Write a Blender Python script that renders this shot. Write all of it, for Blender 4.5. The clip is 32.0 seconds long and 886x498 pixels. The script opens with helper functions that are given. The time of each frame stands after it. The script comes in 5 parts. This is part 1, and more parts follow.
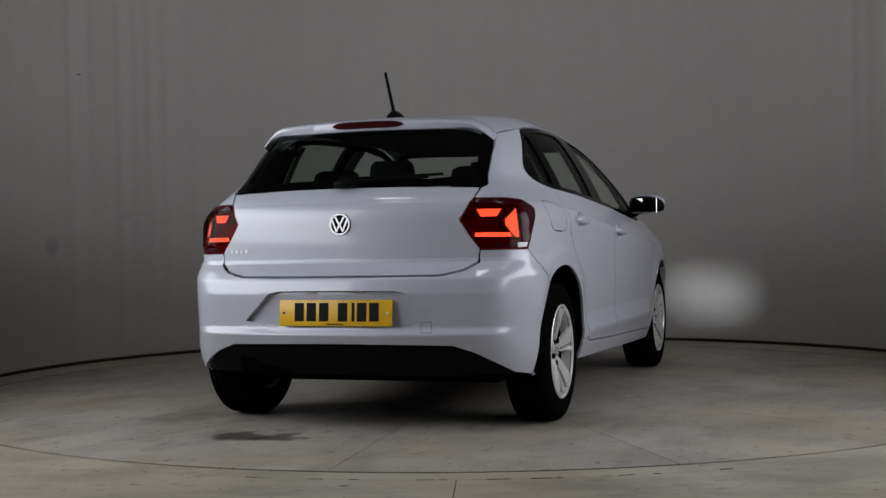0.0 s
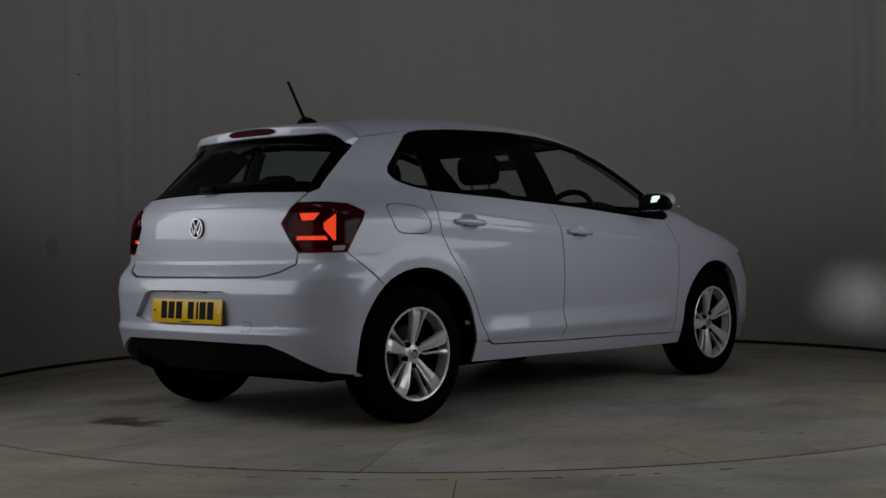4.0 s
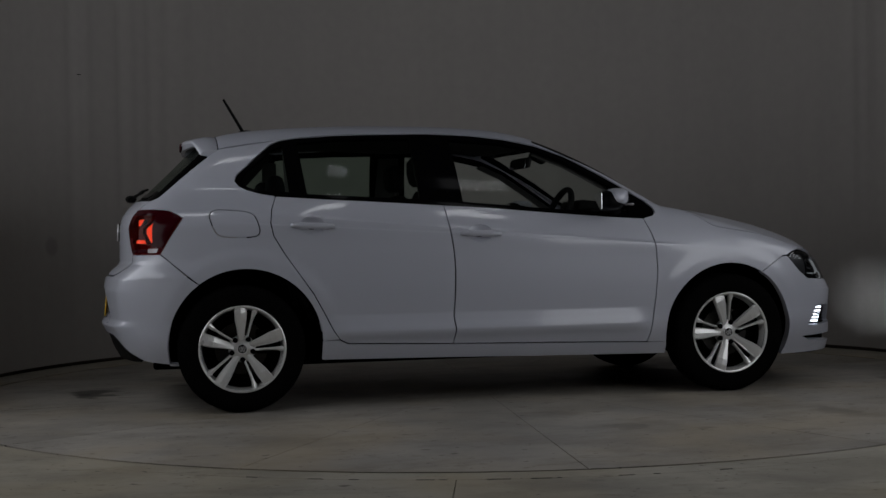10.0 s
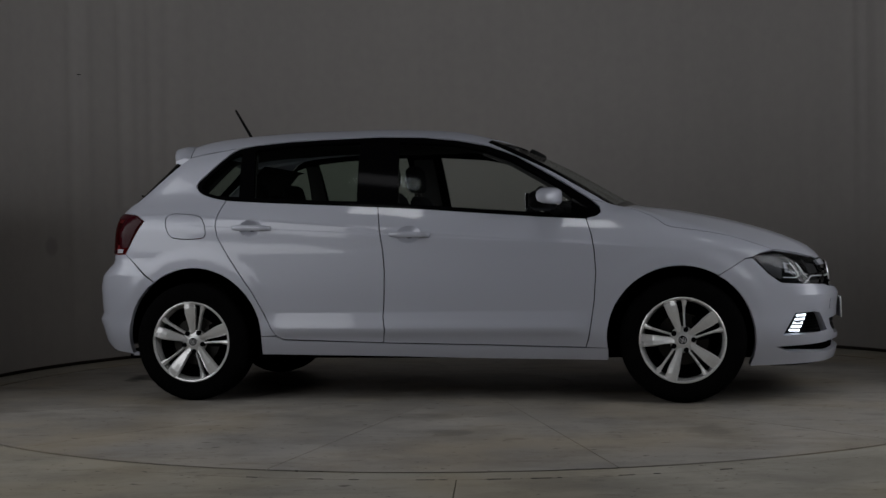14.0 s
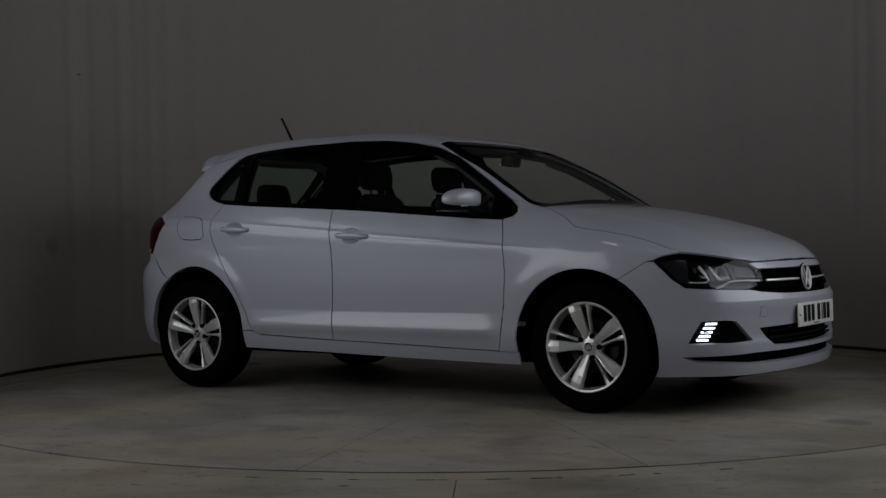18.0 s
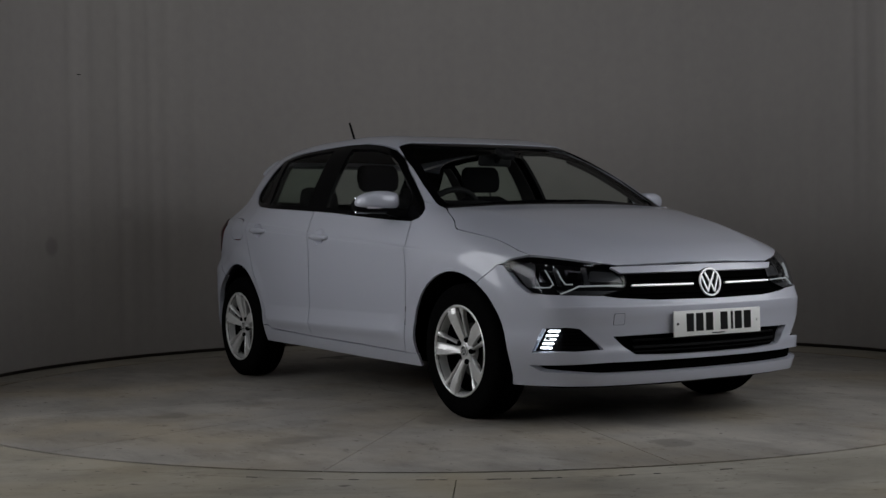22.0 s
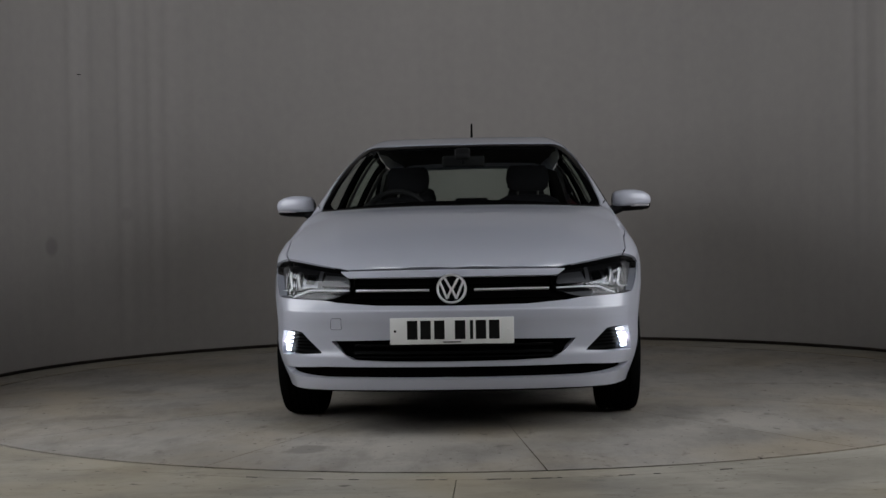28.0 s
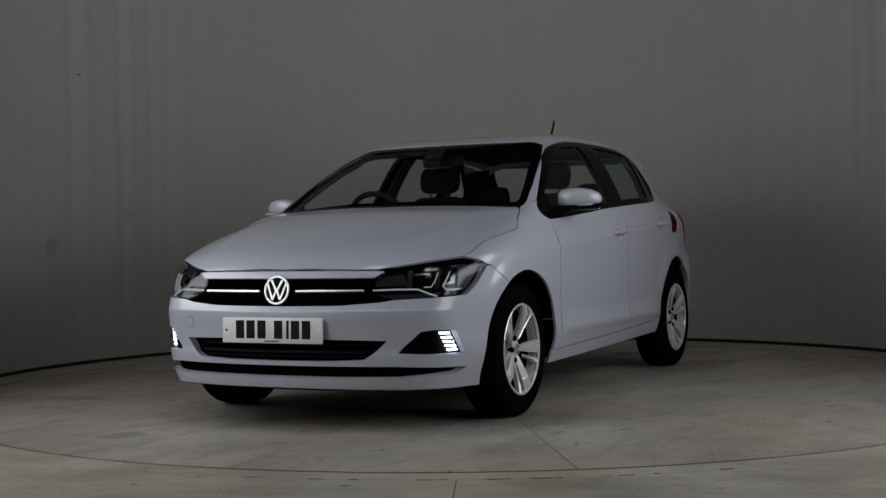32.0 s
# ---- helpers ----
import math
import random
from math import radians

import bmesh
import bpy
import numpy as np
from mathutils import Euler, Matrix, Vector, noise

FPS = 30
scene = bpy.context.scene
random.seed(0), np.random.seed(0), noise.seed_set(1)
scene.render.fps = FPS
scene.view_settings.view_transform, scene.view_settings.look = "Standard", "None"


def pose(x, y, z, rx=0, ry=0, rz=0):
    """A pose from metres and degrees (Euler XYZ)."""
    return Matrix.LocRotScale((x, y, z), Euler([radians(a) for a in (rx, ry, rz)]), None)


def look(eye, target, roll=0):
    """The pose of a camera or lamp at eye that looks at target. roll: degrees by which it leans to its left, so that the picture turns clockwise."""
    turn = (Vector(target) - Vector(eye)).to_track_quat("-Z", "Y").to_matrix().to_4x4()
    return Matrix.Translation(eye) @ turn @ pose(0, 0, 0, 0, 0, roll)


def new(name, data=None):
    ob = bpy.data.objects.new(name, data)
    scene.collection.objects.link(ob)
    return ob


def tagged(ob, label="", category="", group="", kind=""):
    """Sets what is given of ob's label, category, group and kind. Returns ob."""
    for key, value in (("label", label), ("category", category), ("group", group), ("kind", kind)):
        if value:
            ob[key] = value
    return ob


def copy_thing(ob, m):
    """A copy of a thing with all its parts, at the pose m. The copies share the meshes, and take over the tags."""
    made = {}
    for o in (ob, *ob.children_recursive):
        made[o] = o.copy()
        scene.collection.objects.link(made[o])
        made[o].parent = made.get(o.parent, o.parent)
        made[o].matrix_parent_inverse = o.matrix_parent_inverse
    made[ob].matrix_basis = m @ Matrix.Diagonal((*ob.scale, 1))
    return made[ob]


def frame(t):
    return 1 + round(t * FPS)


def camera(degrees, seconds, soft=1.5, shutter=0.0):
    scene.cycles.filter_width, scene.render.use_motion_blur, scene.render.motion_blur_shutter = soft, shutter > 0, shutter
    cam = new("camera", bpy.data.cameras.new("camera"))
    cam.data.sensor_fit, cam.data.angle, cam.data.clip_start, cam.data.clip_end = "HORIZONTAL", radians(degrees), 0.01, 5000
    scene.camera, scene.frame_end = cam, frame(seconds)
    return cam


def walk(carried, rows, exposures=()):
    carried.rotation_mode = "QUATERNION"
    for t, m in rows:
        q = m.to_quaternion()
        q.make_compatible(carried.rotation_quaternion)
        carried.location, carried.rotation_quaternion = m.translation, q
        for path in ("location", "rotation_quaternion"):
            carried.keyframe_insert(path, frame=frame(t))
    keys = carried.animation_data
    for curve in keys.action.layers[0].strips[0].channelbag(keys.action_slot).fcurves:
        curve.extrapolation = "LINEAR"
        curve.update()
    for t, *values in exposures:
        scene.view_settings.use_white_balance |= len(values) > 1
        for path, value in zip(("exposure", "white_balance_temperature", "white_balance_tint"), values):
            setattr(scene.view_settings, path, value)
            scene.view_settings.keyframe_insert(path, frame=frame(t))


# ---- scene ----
# The camera stands still before a turntable whose axis is the world's origin.
cam = camera(37.92, 32.0)
EYE = pose(0, -7.393, 0.806, 89.763, 1.03, 1.284)
# the camera's own brightness control, in stops
STOPS = [(0, 0.07), (1, -0.13), (3, -0.77), (6, -1.26), (9, -1.25), (10, -1.20), (12, -0.86), (16, -0.98), (17, -1.25), (19, -1.30), (21, -0.83), (25, -0.39), (28, -0.08), (30, -0.21), (32, -0.28)]
walk(cam, [(0, EYE), (32, EYE)], exposures=STOPS)


# ---- the car's skin: x ahead, y to the car's left, z up from the floor, origin between the axles ----
def curve(xs, ys):
    """A smooth function through knots, straight beyond them."""
    xs, ys = np.array(xs, float), np.array(ys, float)
    d = np.diff(ys) / np.diff(xs)
    m = np.empty(len(xs))
    m[0], m[-1] = d[0], d[-1]
    m[1:-1] = np.where(d[:-1] * d[1:] > 0, 2 * d[:-1] * d[1:] / (d[:-1] + d[1:] + 1e-12), 0)

    def at(x):
        x = np.asarray(x, float)
        i = np.clip(np.searchsorted(xs, x) - 1, 0, len(xs) - 2)
        h = xs[i + 1] - xs[i]
        t = (x - xs[i]) / h
        tc = np.clip(t, 0, 1)
        y = ((1 + 2 * tc) * (1 - tc) ** 2 * ys[i] + tc * (1 - tc) ** 2 * h * m[i]
             + tc * tc * (3 - 2 * tc) * ys[i + 1] + tc * tc * (tc - 1) * h * m[i + 1])
        return y + np.where(t < 0, t * h * m[i], 0) + np.where(t > 1, (t - 1) * h * m[i + 1], 0)
    return at


def step(a, b, x):
    t = np.clip((x - a) / (b - a), 0, 1)
    return t * t * (3 - 2 * t)


def soft_min(a, b, k):
    h = np.maximum(k - np.abs(a - b), 0) / k
    return np.minimum(a, b) - h * h * k * 0.25


side_base = curve((0.15, 0.20, 0.24, 0.31, 0.36, 0.390, 0.425, 0.52, 0.62, 0.75, 0.86, 1.2),
                  (0.7860, 0.8020, 0.8200, 0.8460, 0.8560, 0.8575, 0.8565, 0.8600, 0.8635, 0.8630, 0.8590, 0.8520))
side_inset = curve((-0.3, 0.0, 0.012, 0.04, 0.08, 0.13, 0.20, 0.30, 0.40, 0.50, 0.65),
                   (0.0, 0.0, 0.007, 0.0180, 0.0370, 0.0640, 0.0935, 0.1420, 0.2000, 0.2660, 0.3700))
wing_inset = curve((-0.3, -0.15, 0.0, 0.04, 0.08, 0.13, 0.20, 0.30, 0.65), (0.0, 0.0015, 0.0080, 0.0200, 0.0375, 0.0640, 0.0950, 0.1450, 0.3700))
side_plan = curve((-2.1, -1.95, -1.8, -1.65, -1.5, -1.3, -0.9, -0.3, 0.4, 0.9, 1.3, 1.6, 1.8, 2.0, 2.2),
                  (0.4562, 0.2900, 0.1650, 0.0850, 0.0580, 0.0360, 0.0180, 0.0060, -0.0040, -0.0050, 0.0010, 0.0350, 0.0920, 0.1770, 0.3039))
nose_x = curve((0.10, 0.15, 0.20, 0.26, 0.33, 0.36, 0.44, 0.52, 0.56, 0.62, 0.70, 0.80),
               (1.9840, 2.0410, 2.0720, 2.0830, 2.0840, 2.0780, 2.0820, 2.0860, 2.0680, 2.0420, 2.0180, 1.9720))
tail_x = curve((0.15, 0.20, 0.30, 0.39, 0.428, 0.456, 0.60, 0.66, 0.70, 0.73, 0.80, 0.90, 0.98, 1.03, 1.10),
               (-1.8390, -1.8590, -1.9150, -1.9460, -1.9650, -1.9430, -1.9530, -1.9400, -1.9050, -1.8660, -1.8650, -1.8620, -1.8510, -1.8320, -1.7660))
tail_smooth = tail_x
TAIL_Z = (0.10, 0.20, 0.30, 0.39, 0.428, 0.456, 0.60, 0.66, 0.70, 0.73, 0.80)
TAIL_X = tail_smooth(np.array(TAIL_Z))


def tail_x(z):
    """The tail's profile: crisp facets on the bumper, smooth above it."""
    flat = sum(np.interp(z + d, TAIL_Z, TAIL_X) for d in (-0.006, -0.002, 0.002, 0.006)) / 4
    k = step(0.725, 0.765, z)
    return flat * (1 - k) + tail_smooth(z) * k


top_z = curve((-1.95, -1.83, -1.79, -1.60, -1.50, -1.42, -1.30, -1.14, -0.95, -0.65, -0.33, 0.0, 0.15, 0.31, 0.42, 0.69, 0.95, 1.05, 1.27, 1.43, 1.59, 1.75, 1.91, 2.0, 2.04, 2.1),
              (0.9048, 1.0264, 1.0548, 1.2260, 1.3220, 1.3740, 1.4010, 1.4150, 1.4250, 1.4340, 1.4340, 1.4190, 1.4020, 1.3690, 1.3340, 1.2080, 1.0560, 1.0010, 0.9680, 0.9360, 0.8970, 0.8480, 0.7820, 0.7360, 0.7040, 0.6255))
BOW_TAIL, BOW_SCREEN, DROP, PLAN_NOSE, PLAN_TAIL, TAPER, ROUND_TOP, ROUND_NOSE, ROUND_TAIL = 0.075, 0.067, 0.008, 0.047, 0.055, 0.095, 0.12, 0.09, 0.07
WHEEL_X = (1.276, -1.276)
ARCH = ((1.268, 0.318, 0.360), (-1.257, 0.328, 0.372))


def side_y(x, z):
    crease = 0.862 - 0.085 * np.clip(x, -1.4, 1.3)
    k = step(0.85, 1.15, x)
    y = side_base(z) - side_inset(z - crease) * (1 - k) - wing_inset(z - crease) * k - side_plan(x)
    y = y + 0.015 * step(0.32, 0.378, z) * np.clip((0.462 - z) / 0.080, 0, 1) * step(0.84, 0.70, x) * step(-0.90, -0.74, x)
    y = y - TAPER * step(-0.7, -1.55, x) * step(0.90, 1.10, z)
    y = y + 0.032 * step(-1.42, -1.64, x) * step(0.76, 0.66, z)
    low = 0.846 - 0.062 * x
    y = y + 0.003 * step(low + 0.005, low - 0.005, z) * step(low - 0.09, low - 0.01, z) * step(0.95, 0.86, x) * step(-1.34, -1.2, x)
    for cx, cz, r in ARCH:
        rho = np.hypot(x - cx, z - cz)
        y = y + (0.006 if cx > 0 else 0.009) * step(r + 0.115, r + 0.045, rho) * step(0.40, 0.64, z)
    return y


def top_at(x, y):
    a = np.abs(y) / 0.57
    shift = -BOW_TAIL * step(-1.0, -1.4, x) + BOW_SCREEN * step(0.0, 0.4, x)
    w = np.abs(y) - 0.47 - 0.15 * np.clip(2.0 - x, 0, 1)
    fold = 0.18 * (np.sqrt(w * w + 0.012 ** 2) + w) / 2
    return top_z(x + shift * a ** 2) - DROP * a ** 2.4 - step(1.0, 1.25, x) * (fold + 0.003 * a ** 2)


def skin(x, y, z):
    """Positive inside the car's outer skin."""
    y = np.abs(y)
    g_side = side_y(x, z) - y
    g_top = (top_at(x, y) - z) * 0.85
    g_nose = nose_x(z) - PLAN_NOSE * (y / 0.416) ** 2.3 - x
    g_nose = g_nose + 0.004 * step(0.533, 0.523, z) * step(0.44, 0.50, z)
    g_tail = x - tail_x(z) + 0.004 * step(0.990, 0.980, z) * step(0.90, 0.97, z) + 0.004 * step(0.746, 0.736, z) * step(0.69, 0.73, z) - PLAN_TAIL * (y / 0.52) ** 2.2
    g = soft_min(g_side, g_top, ROUND_TOP - 0.045 * step(0.0, 0.6, x) - 0.025 * step(0.9, 1.2, x))
    g = soft_min(g, g_nose, ROUND_NOSE)
    return soft_min(g, g_tail, ROUND_TAIL)


def march(origin, way, far):
    """The outermost place on each ray, from far inwards, where the skin lies."""
    origin, way = np.asarray(origin, float), np.asarray(way, float)
    lo, hi = np.zeros(len(origin)), np.full(len(origin), far)
    n = 60
    found = np.zeros(len(origin), bool)
    for i in range(n, -1, -1):
        d = far * i / n
        p = origin + way * d
        inside = skin(p[:, 0], p[:, 1], p[:, 2]) > 0
        fresh = inside & ~found
        lo[fresh], hi[fresh] = d, min(far, d + far / n)
        found |= inside
    for _ in range(24):
        mid = (lo + hi) / 2
        p = origin + way * mid[:, None]
        inside = skin(p[:, 0], p[:, 1], p[:, 2]) > 0
        lo, hi = np.where(inside, mid, lo), np.where(inside, hi, mid)
    return origin + way * lo[:, None]


def skin_normal(p):
    e = 2e-3
    g = np.stack([skin(*(p + np.eye(3)[k] * e).T) - skin(*(p - np.eye(3)[k] * e).T) for k in range(3)], 1)
    return -g / np.maximum(np.linalg.norm(g, axis=1, keepdims=True), 1e-9)


NOSE_AXIS, TAIL_AXIS = 1.0, -1.0


def on_skin(view, uv):
    """Places on the skin: 'side' (x, z) seen from the car's right, 'top' (x, y), 'nose' and 'tail' (degrees towards the right, z)."""
    uv = np.asarray(uv, float)
    u, v, o = uv[:, 0], uv[:, 1], np.zeros(len(uv))
    if view == "side":
        return march(np.stack([u, o, v], 1), np.tile((0.0, -1.0, 0.0), (len(uv), 1)), 1.0)
    if view == "top":
        return march(np.stack([u, v, o + 0.6], 1), np.tile((0.0, 0.0, 1.0), (len(uv), 1)), 1.0)
    a = np.radians(u)
    if view == "nose":
        return march(np.stack([o + NOSE_AXIS, o, v], 1), np.stack([np.cos(a), -np.sin(a), o], 1), 1.3)
    return march(np.stack([o + TAIL_AXIS, o, v], 1), np.stack([-np.cos(a), -np.sin(a), o], 1), 1.3)


# ---- world and light: a dark hall, softboxes on both sides of the booth's open front ----
world = bpy.data.worlds.new("hall")
scene.world = world
world.use_nodes = True
world.node_tree.nodes["Background"].inputs[0].default_value = (0.9, 0.95, 1.0, 1)
world.node_tree.nodes["Background"].inputs[1].default_value = 0.0


def area_lamp(name, size_x, size_y, watts, m, colour=(0.945, 0.962, 1.0)):
    data = bpy.data.lights.new(name, "AREA")
    data.shape, data.size, data.size_y, data.energy, data.color = "RECTANGLE", size_x, size_y, watts, colour
    ob = new(name, data)
    ob.matrix_world = m
    return ob


# tall softboxes flank the booth's open front; unseen fill lamps are added over the turntable; small lamps stand far
# behind the camera
PANEL_Z, PANEL_H, PANEL_GLOW = 1.82, 1.80, 2.65
for side in (-1, 1):
    for x, y, wide, ax, ay in ((2.75, -3.42, 1.70, -0.85, 0.53), (3.21, -1.62, 2.20, -1.0, 0.0)):
        area_lamp("softbox", wide, PANEL_H, PANEL_GLOW * math.pi * wide * PANEL_H, look((side * x, y, PANEL_Z), (side * (x + ax), y + ay, PANEL_Z - 0.05))).data.spread = radians(150)
for x, y, z, watts, aim, spread in ((-1.6, -2.8, 4.6, 6.5, (-1.2, -2.0, 0), 170), (0.2, -3.0, 4.6, 6.5, (0.1, -2.0, 0), 170), (1.8, -2.8, 4.6, 6.5, (1.4, -2.0, 0), 170),
                                    (-1.0, -0.9, 4.6, 7, (-2.6, 2.0, 3.7), 125), (0.0, -0.7, 4.6, 7, (0.0, 3.3, 3.7), 125), (1.0, -0.9, 4.6, 7, (2.5, 2.0, 3.7), 125)):
    area_lamp("fill_lamp", 0.60, 0.40, watts, look((x, y, z), aim)).data.spread = radians(spread)
for x, z in ((-2.3, 1.16), (-1.6, 1.24), (-0.35, 1.20), (-0.1, 1.18), (1.1, 1.26), (1.75, 1.14)):
    area_lamp("hall_lamp", 0.03, 0.03, 0.05, look((x, -11.0, z), (0, 0, 0.8)))


# ---- materials ----
def material(name):
    m = bpy.data.materials.new(name)
    m.use_nodes = True
    nt = m.node_tree
    return m, nt, nt.nodes["Principled BSDF"]


def setp(b, **kw):
    names = {"color": "Base Color", "rough": "Roughness", "metal": "Metallic", "coat": "Coat Weight", "coat_rough": "Coat Roughness",
             "spec": "Specular IOR Level", "emit": "Emission Color", "glow": "Emission Strength", "alpha": "Alpha", "trans": "Transmission Weight", "sheen": "Sheen Weight"}
    for k, v in kw.items():
        b.inputs[names[k]].default_value = (*v, 1) if isinstance(v, tuple) else v


def plain(name, color, rough, metal=0.0, grain=0.0, scale=60, bump=0.0, **kw):
    """A plain surface with fine variation of colour, gloss and relief."""
    m, nt, b = material(name)
    setp(b, color=color, rough=rough, metal=metal, **kw)
    if grain or bump:
        co = nt.nodes.new("ShaderNodeTexCoord")
        nz = nt.nodes.new("ShaderNodeTexNoise")
        nz.inputs["Scale"].default_value, nz.inputs["Detail"].default_value = scale, 5
        nt.links.new(co.outputs["Object"], nz.inputs["Vector"])
        if grain:
            big = nt.nodes.new("ShaderNodeTexNoise")
            big.inputs["Scale"].default_value, big.inputs["Detail"].default_value = scale / 14, 3
            nt.links.new(co.outputs["Object"], big.inputs["Vector"])
            add = nt.nodes.new("ShaderNodeMath")
            add.operation = "ADD"
            nt.links.new(nz.outputs["Fac"], add.inputs[0])
            nt.links.new(big.outputs["Fac"], add.inputs[1])
            ramp = nt.nodes.new("ShaderNodeMapRange")
            ramp.inputs[1].default_value, ramp.inputs[2].default_value = 0.6, 1.4
            ramp.inputs[3].default_value, ramp.inputs[4].default_value = 1 - grain, 1 + grain
            nt.links.new(add.outputs[0], ramp.inputs[0])
            mul = nt.nodes.new("ShaderNodeVectorMath")
            mul.operation = "SCALE"
            mul.inputs[0].default_value = color
            nt.links.new(ramp.outputs[0], mul.inputs["Scale"])
            nt.links.new(mul.outputs[0], b.inputs["Base Color"])
            r2 = nt.nodes.new("ShaderNodeMapRange")
            r2.inputs[3].default_value, r2.inputs[4].default_value = max(0.02, rough - 0.08), min(1, rough + 0.08)
            nt.links.new(big.outputs["Fac"], r2.inputs[0])
            nt.links.new(r2.outputs[0], b.inputs["Roughness"])
        if bump:
            bp = nt.nodes.new("ShaderNodeBump")
            bp.inputs["Strength"].default_value, bp.inputs["Distance"].default_value = bump, 0.002
            nt.links.new(nz.outputs["Fac"], bp.inputs["Height"])
            nt.links.new(bp.outputs[0], b.inputs["Normal"])
    return m


def concrete(name, light, dark, scale, rough):
    """Worn power-floated concrete: broad clouds, streaks, small dark stains, specks."""
    m, nt, b = material(name)
    co = nt.nodes.new("ShaderNodeTexCoord")

    def tex(kind, s, detail=6, stretch=None, rough_=0.6):
        n = nt.nodes.new("ShaderNodeTexNoise")
        n.inputs["Scale"].default_value, n.inputs["Detail"].default_value, n.inputs["Roughness"].default_value = s, detail, rough_
        src = co.outputs["Object"]
        if stretch:
            mp = nt.nodes.new("ShaderNodeMapping")
            mp.inputs["Scale"].default_value = stretch
            mp.inputs["Location"].default_value = (3.1 * s, 1.7, 0)
            nt.links.new(src, mp.inputs["Vector"])
            src = mp.outputs[0]
        nt.links.new(src, n.inputs["Vector"])
        return n.outputs["Fac"]

    def ramp(fac, a, b_, c0, c1):
        r = nt.nodes.new("ShaderNodeMapRange")
        r.inputs[1].default_value, r.inputs[2].default_value, r.inputs[3].default_value, r.inputs[4].default_value = a, b_, c0, c1
        nt.links.new(fac, r.inputs[0])
        return r.outputs[0]

    def mix(fac, c0, c1):
        x = nt.nodes.new("ShaderNodeMix")
        x.data_type = "RGBA"
        nt.links.new(fac, x.inputs["Factor"])
        for sock, c in ((x.inputs[6], c0), (x.inputs[7], c1)):
            if isinstance(c, tuple):
                sock.default_value = (*c, 1)
            else:
                nt.links.new(c, sock)
        return x.outputs[2]

    clouds = tex("n", scale, 8)
    streak = tex("n", 1.1, 8, (1.6, 3.6, 1), 0.7)
    base = mix(ramp(clouds, 0.36, 0.66, 0, 1), dark, light)
    base = mix(ramp(streak, 0.48, 0.66, 0, 0.6), base, tuple(c * 0.62 for c in dark))
    warm = tex("n", 0.9, 3, (1, 1, 1))
    base = mix(ramp(warm, 0.45, 0.65, 0, 0.55), base, (light[0] * 0.86, light[1] * 0.76, light[2] * 0.58))
    stain = tex("n", 4.2, 7, (1, 1.8, 1), 0.7)
    base = mix(ramp(stain, 0.59, 0.70, 0, 0.6), base, (0.045, 0.036, 0.026))
    grime = tex("n", 1.9, 9, (1, 1.3, 1), 0.72)
    base = mix(ramp(grime, 0.47, 0.70, 0, 0.55), base, tuple(c * 0.5 for c in dark))
    spot = tex("n", 9.5, 4, (1, 1.6, 1), 0.55)
    base = mix(ramp(spot, 0.67, 0.71, 0, 0.75), base, (0.04, 0.03, 0.022))
    speck = tex("n", 26, 3, (1, 1.5, 1))
    base = mix(ramp(speck, 0.655, 0.70, 0, 0.85), base, (0.03, 0.025, 0.02))
    setp(b, spec=0.18)
    nt.links.new(base, b.inputs["Base Color"])
    nt.links.new(ramp(clouds, 0.3, 0.7, rough - 0.10, rough + 0.12), b.inputs["Roughness"])
    bp = nt.nodes.new("ShaderNodeBump")
    bp.inputs["Strength"].default_value, bp.inputs["Distance"].default_value = 0.25, 0.003
    nt.links.new(tex("n", 45, 6), bp.inputs["Height"])
    nt.links.new(bp.outputs[0], b.inputs["Normal"])
    return m


def car_paint():
    m, nt, b = material("silver_paint")
    setp(b, color=(0.435, 0.449, 0.515), rough=0.45, metal=0.12, coat=0.80, coat_rough=0.03)
    co = nt.nodes.new("ShaderNodeTexCoord")
    fl = nt.nodes.new("ShaderNodeTexVoronoi")
    fl.inputs["Scale"].default_value = 1400
    nt.links.new(co.outputs["Object"], fl.inputs["Vector"])
    dust = nt.nodes.new("ShaderNodeTexNoise")
    dust.inputs["Scale"].default_value, dust.inputs["Detail"].default_value = 3, 6
    nt.links.new(co.outputs["Object"], dust.inputs["Vector"])
    r = nt.nodes.new("ShaderNodeMapRange")
    r.inputs[3].default_value, r.inputs[4].default_value = 0.02, 0.07
    nt.links.new(dust.outputs["Fac"], r.inputs[0])
    nt.links.new(r.outputs[0], b.inputs["Coat Roughness"])
    hue = nt.nodes.new("ShaderNodeMix")
    hue.data_type = "RGBA"
    hue.inputs["Factor"].default_value = 0.06
    hue.inputs[6].default_value = (0.435, 0.449, 0.515, 1)
    nt.links.new(fl.outputs["Color"], hue.inputs[7])
    nt.links.new(hue.outputs[2], b.inputs["Base Color"])
    return m


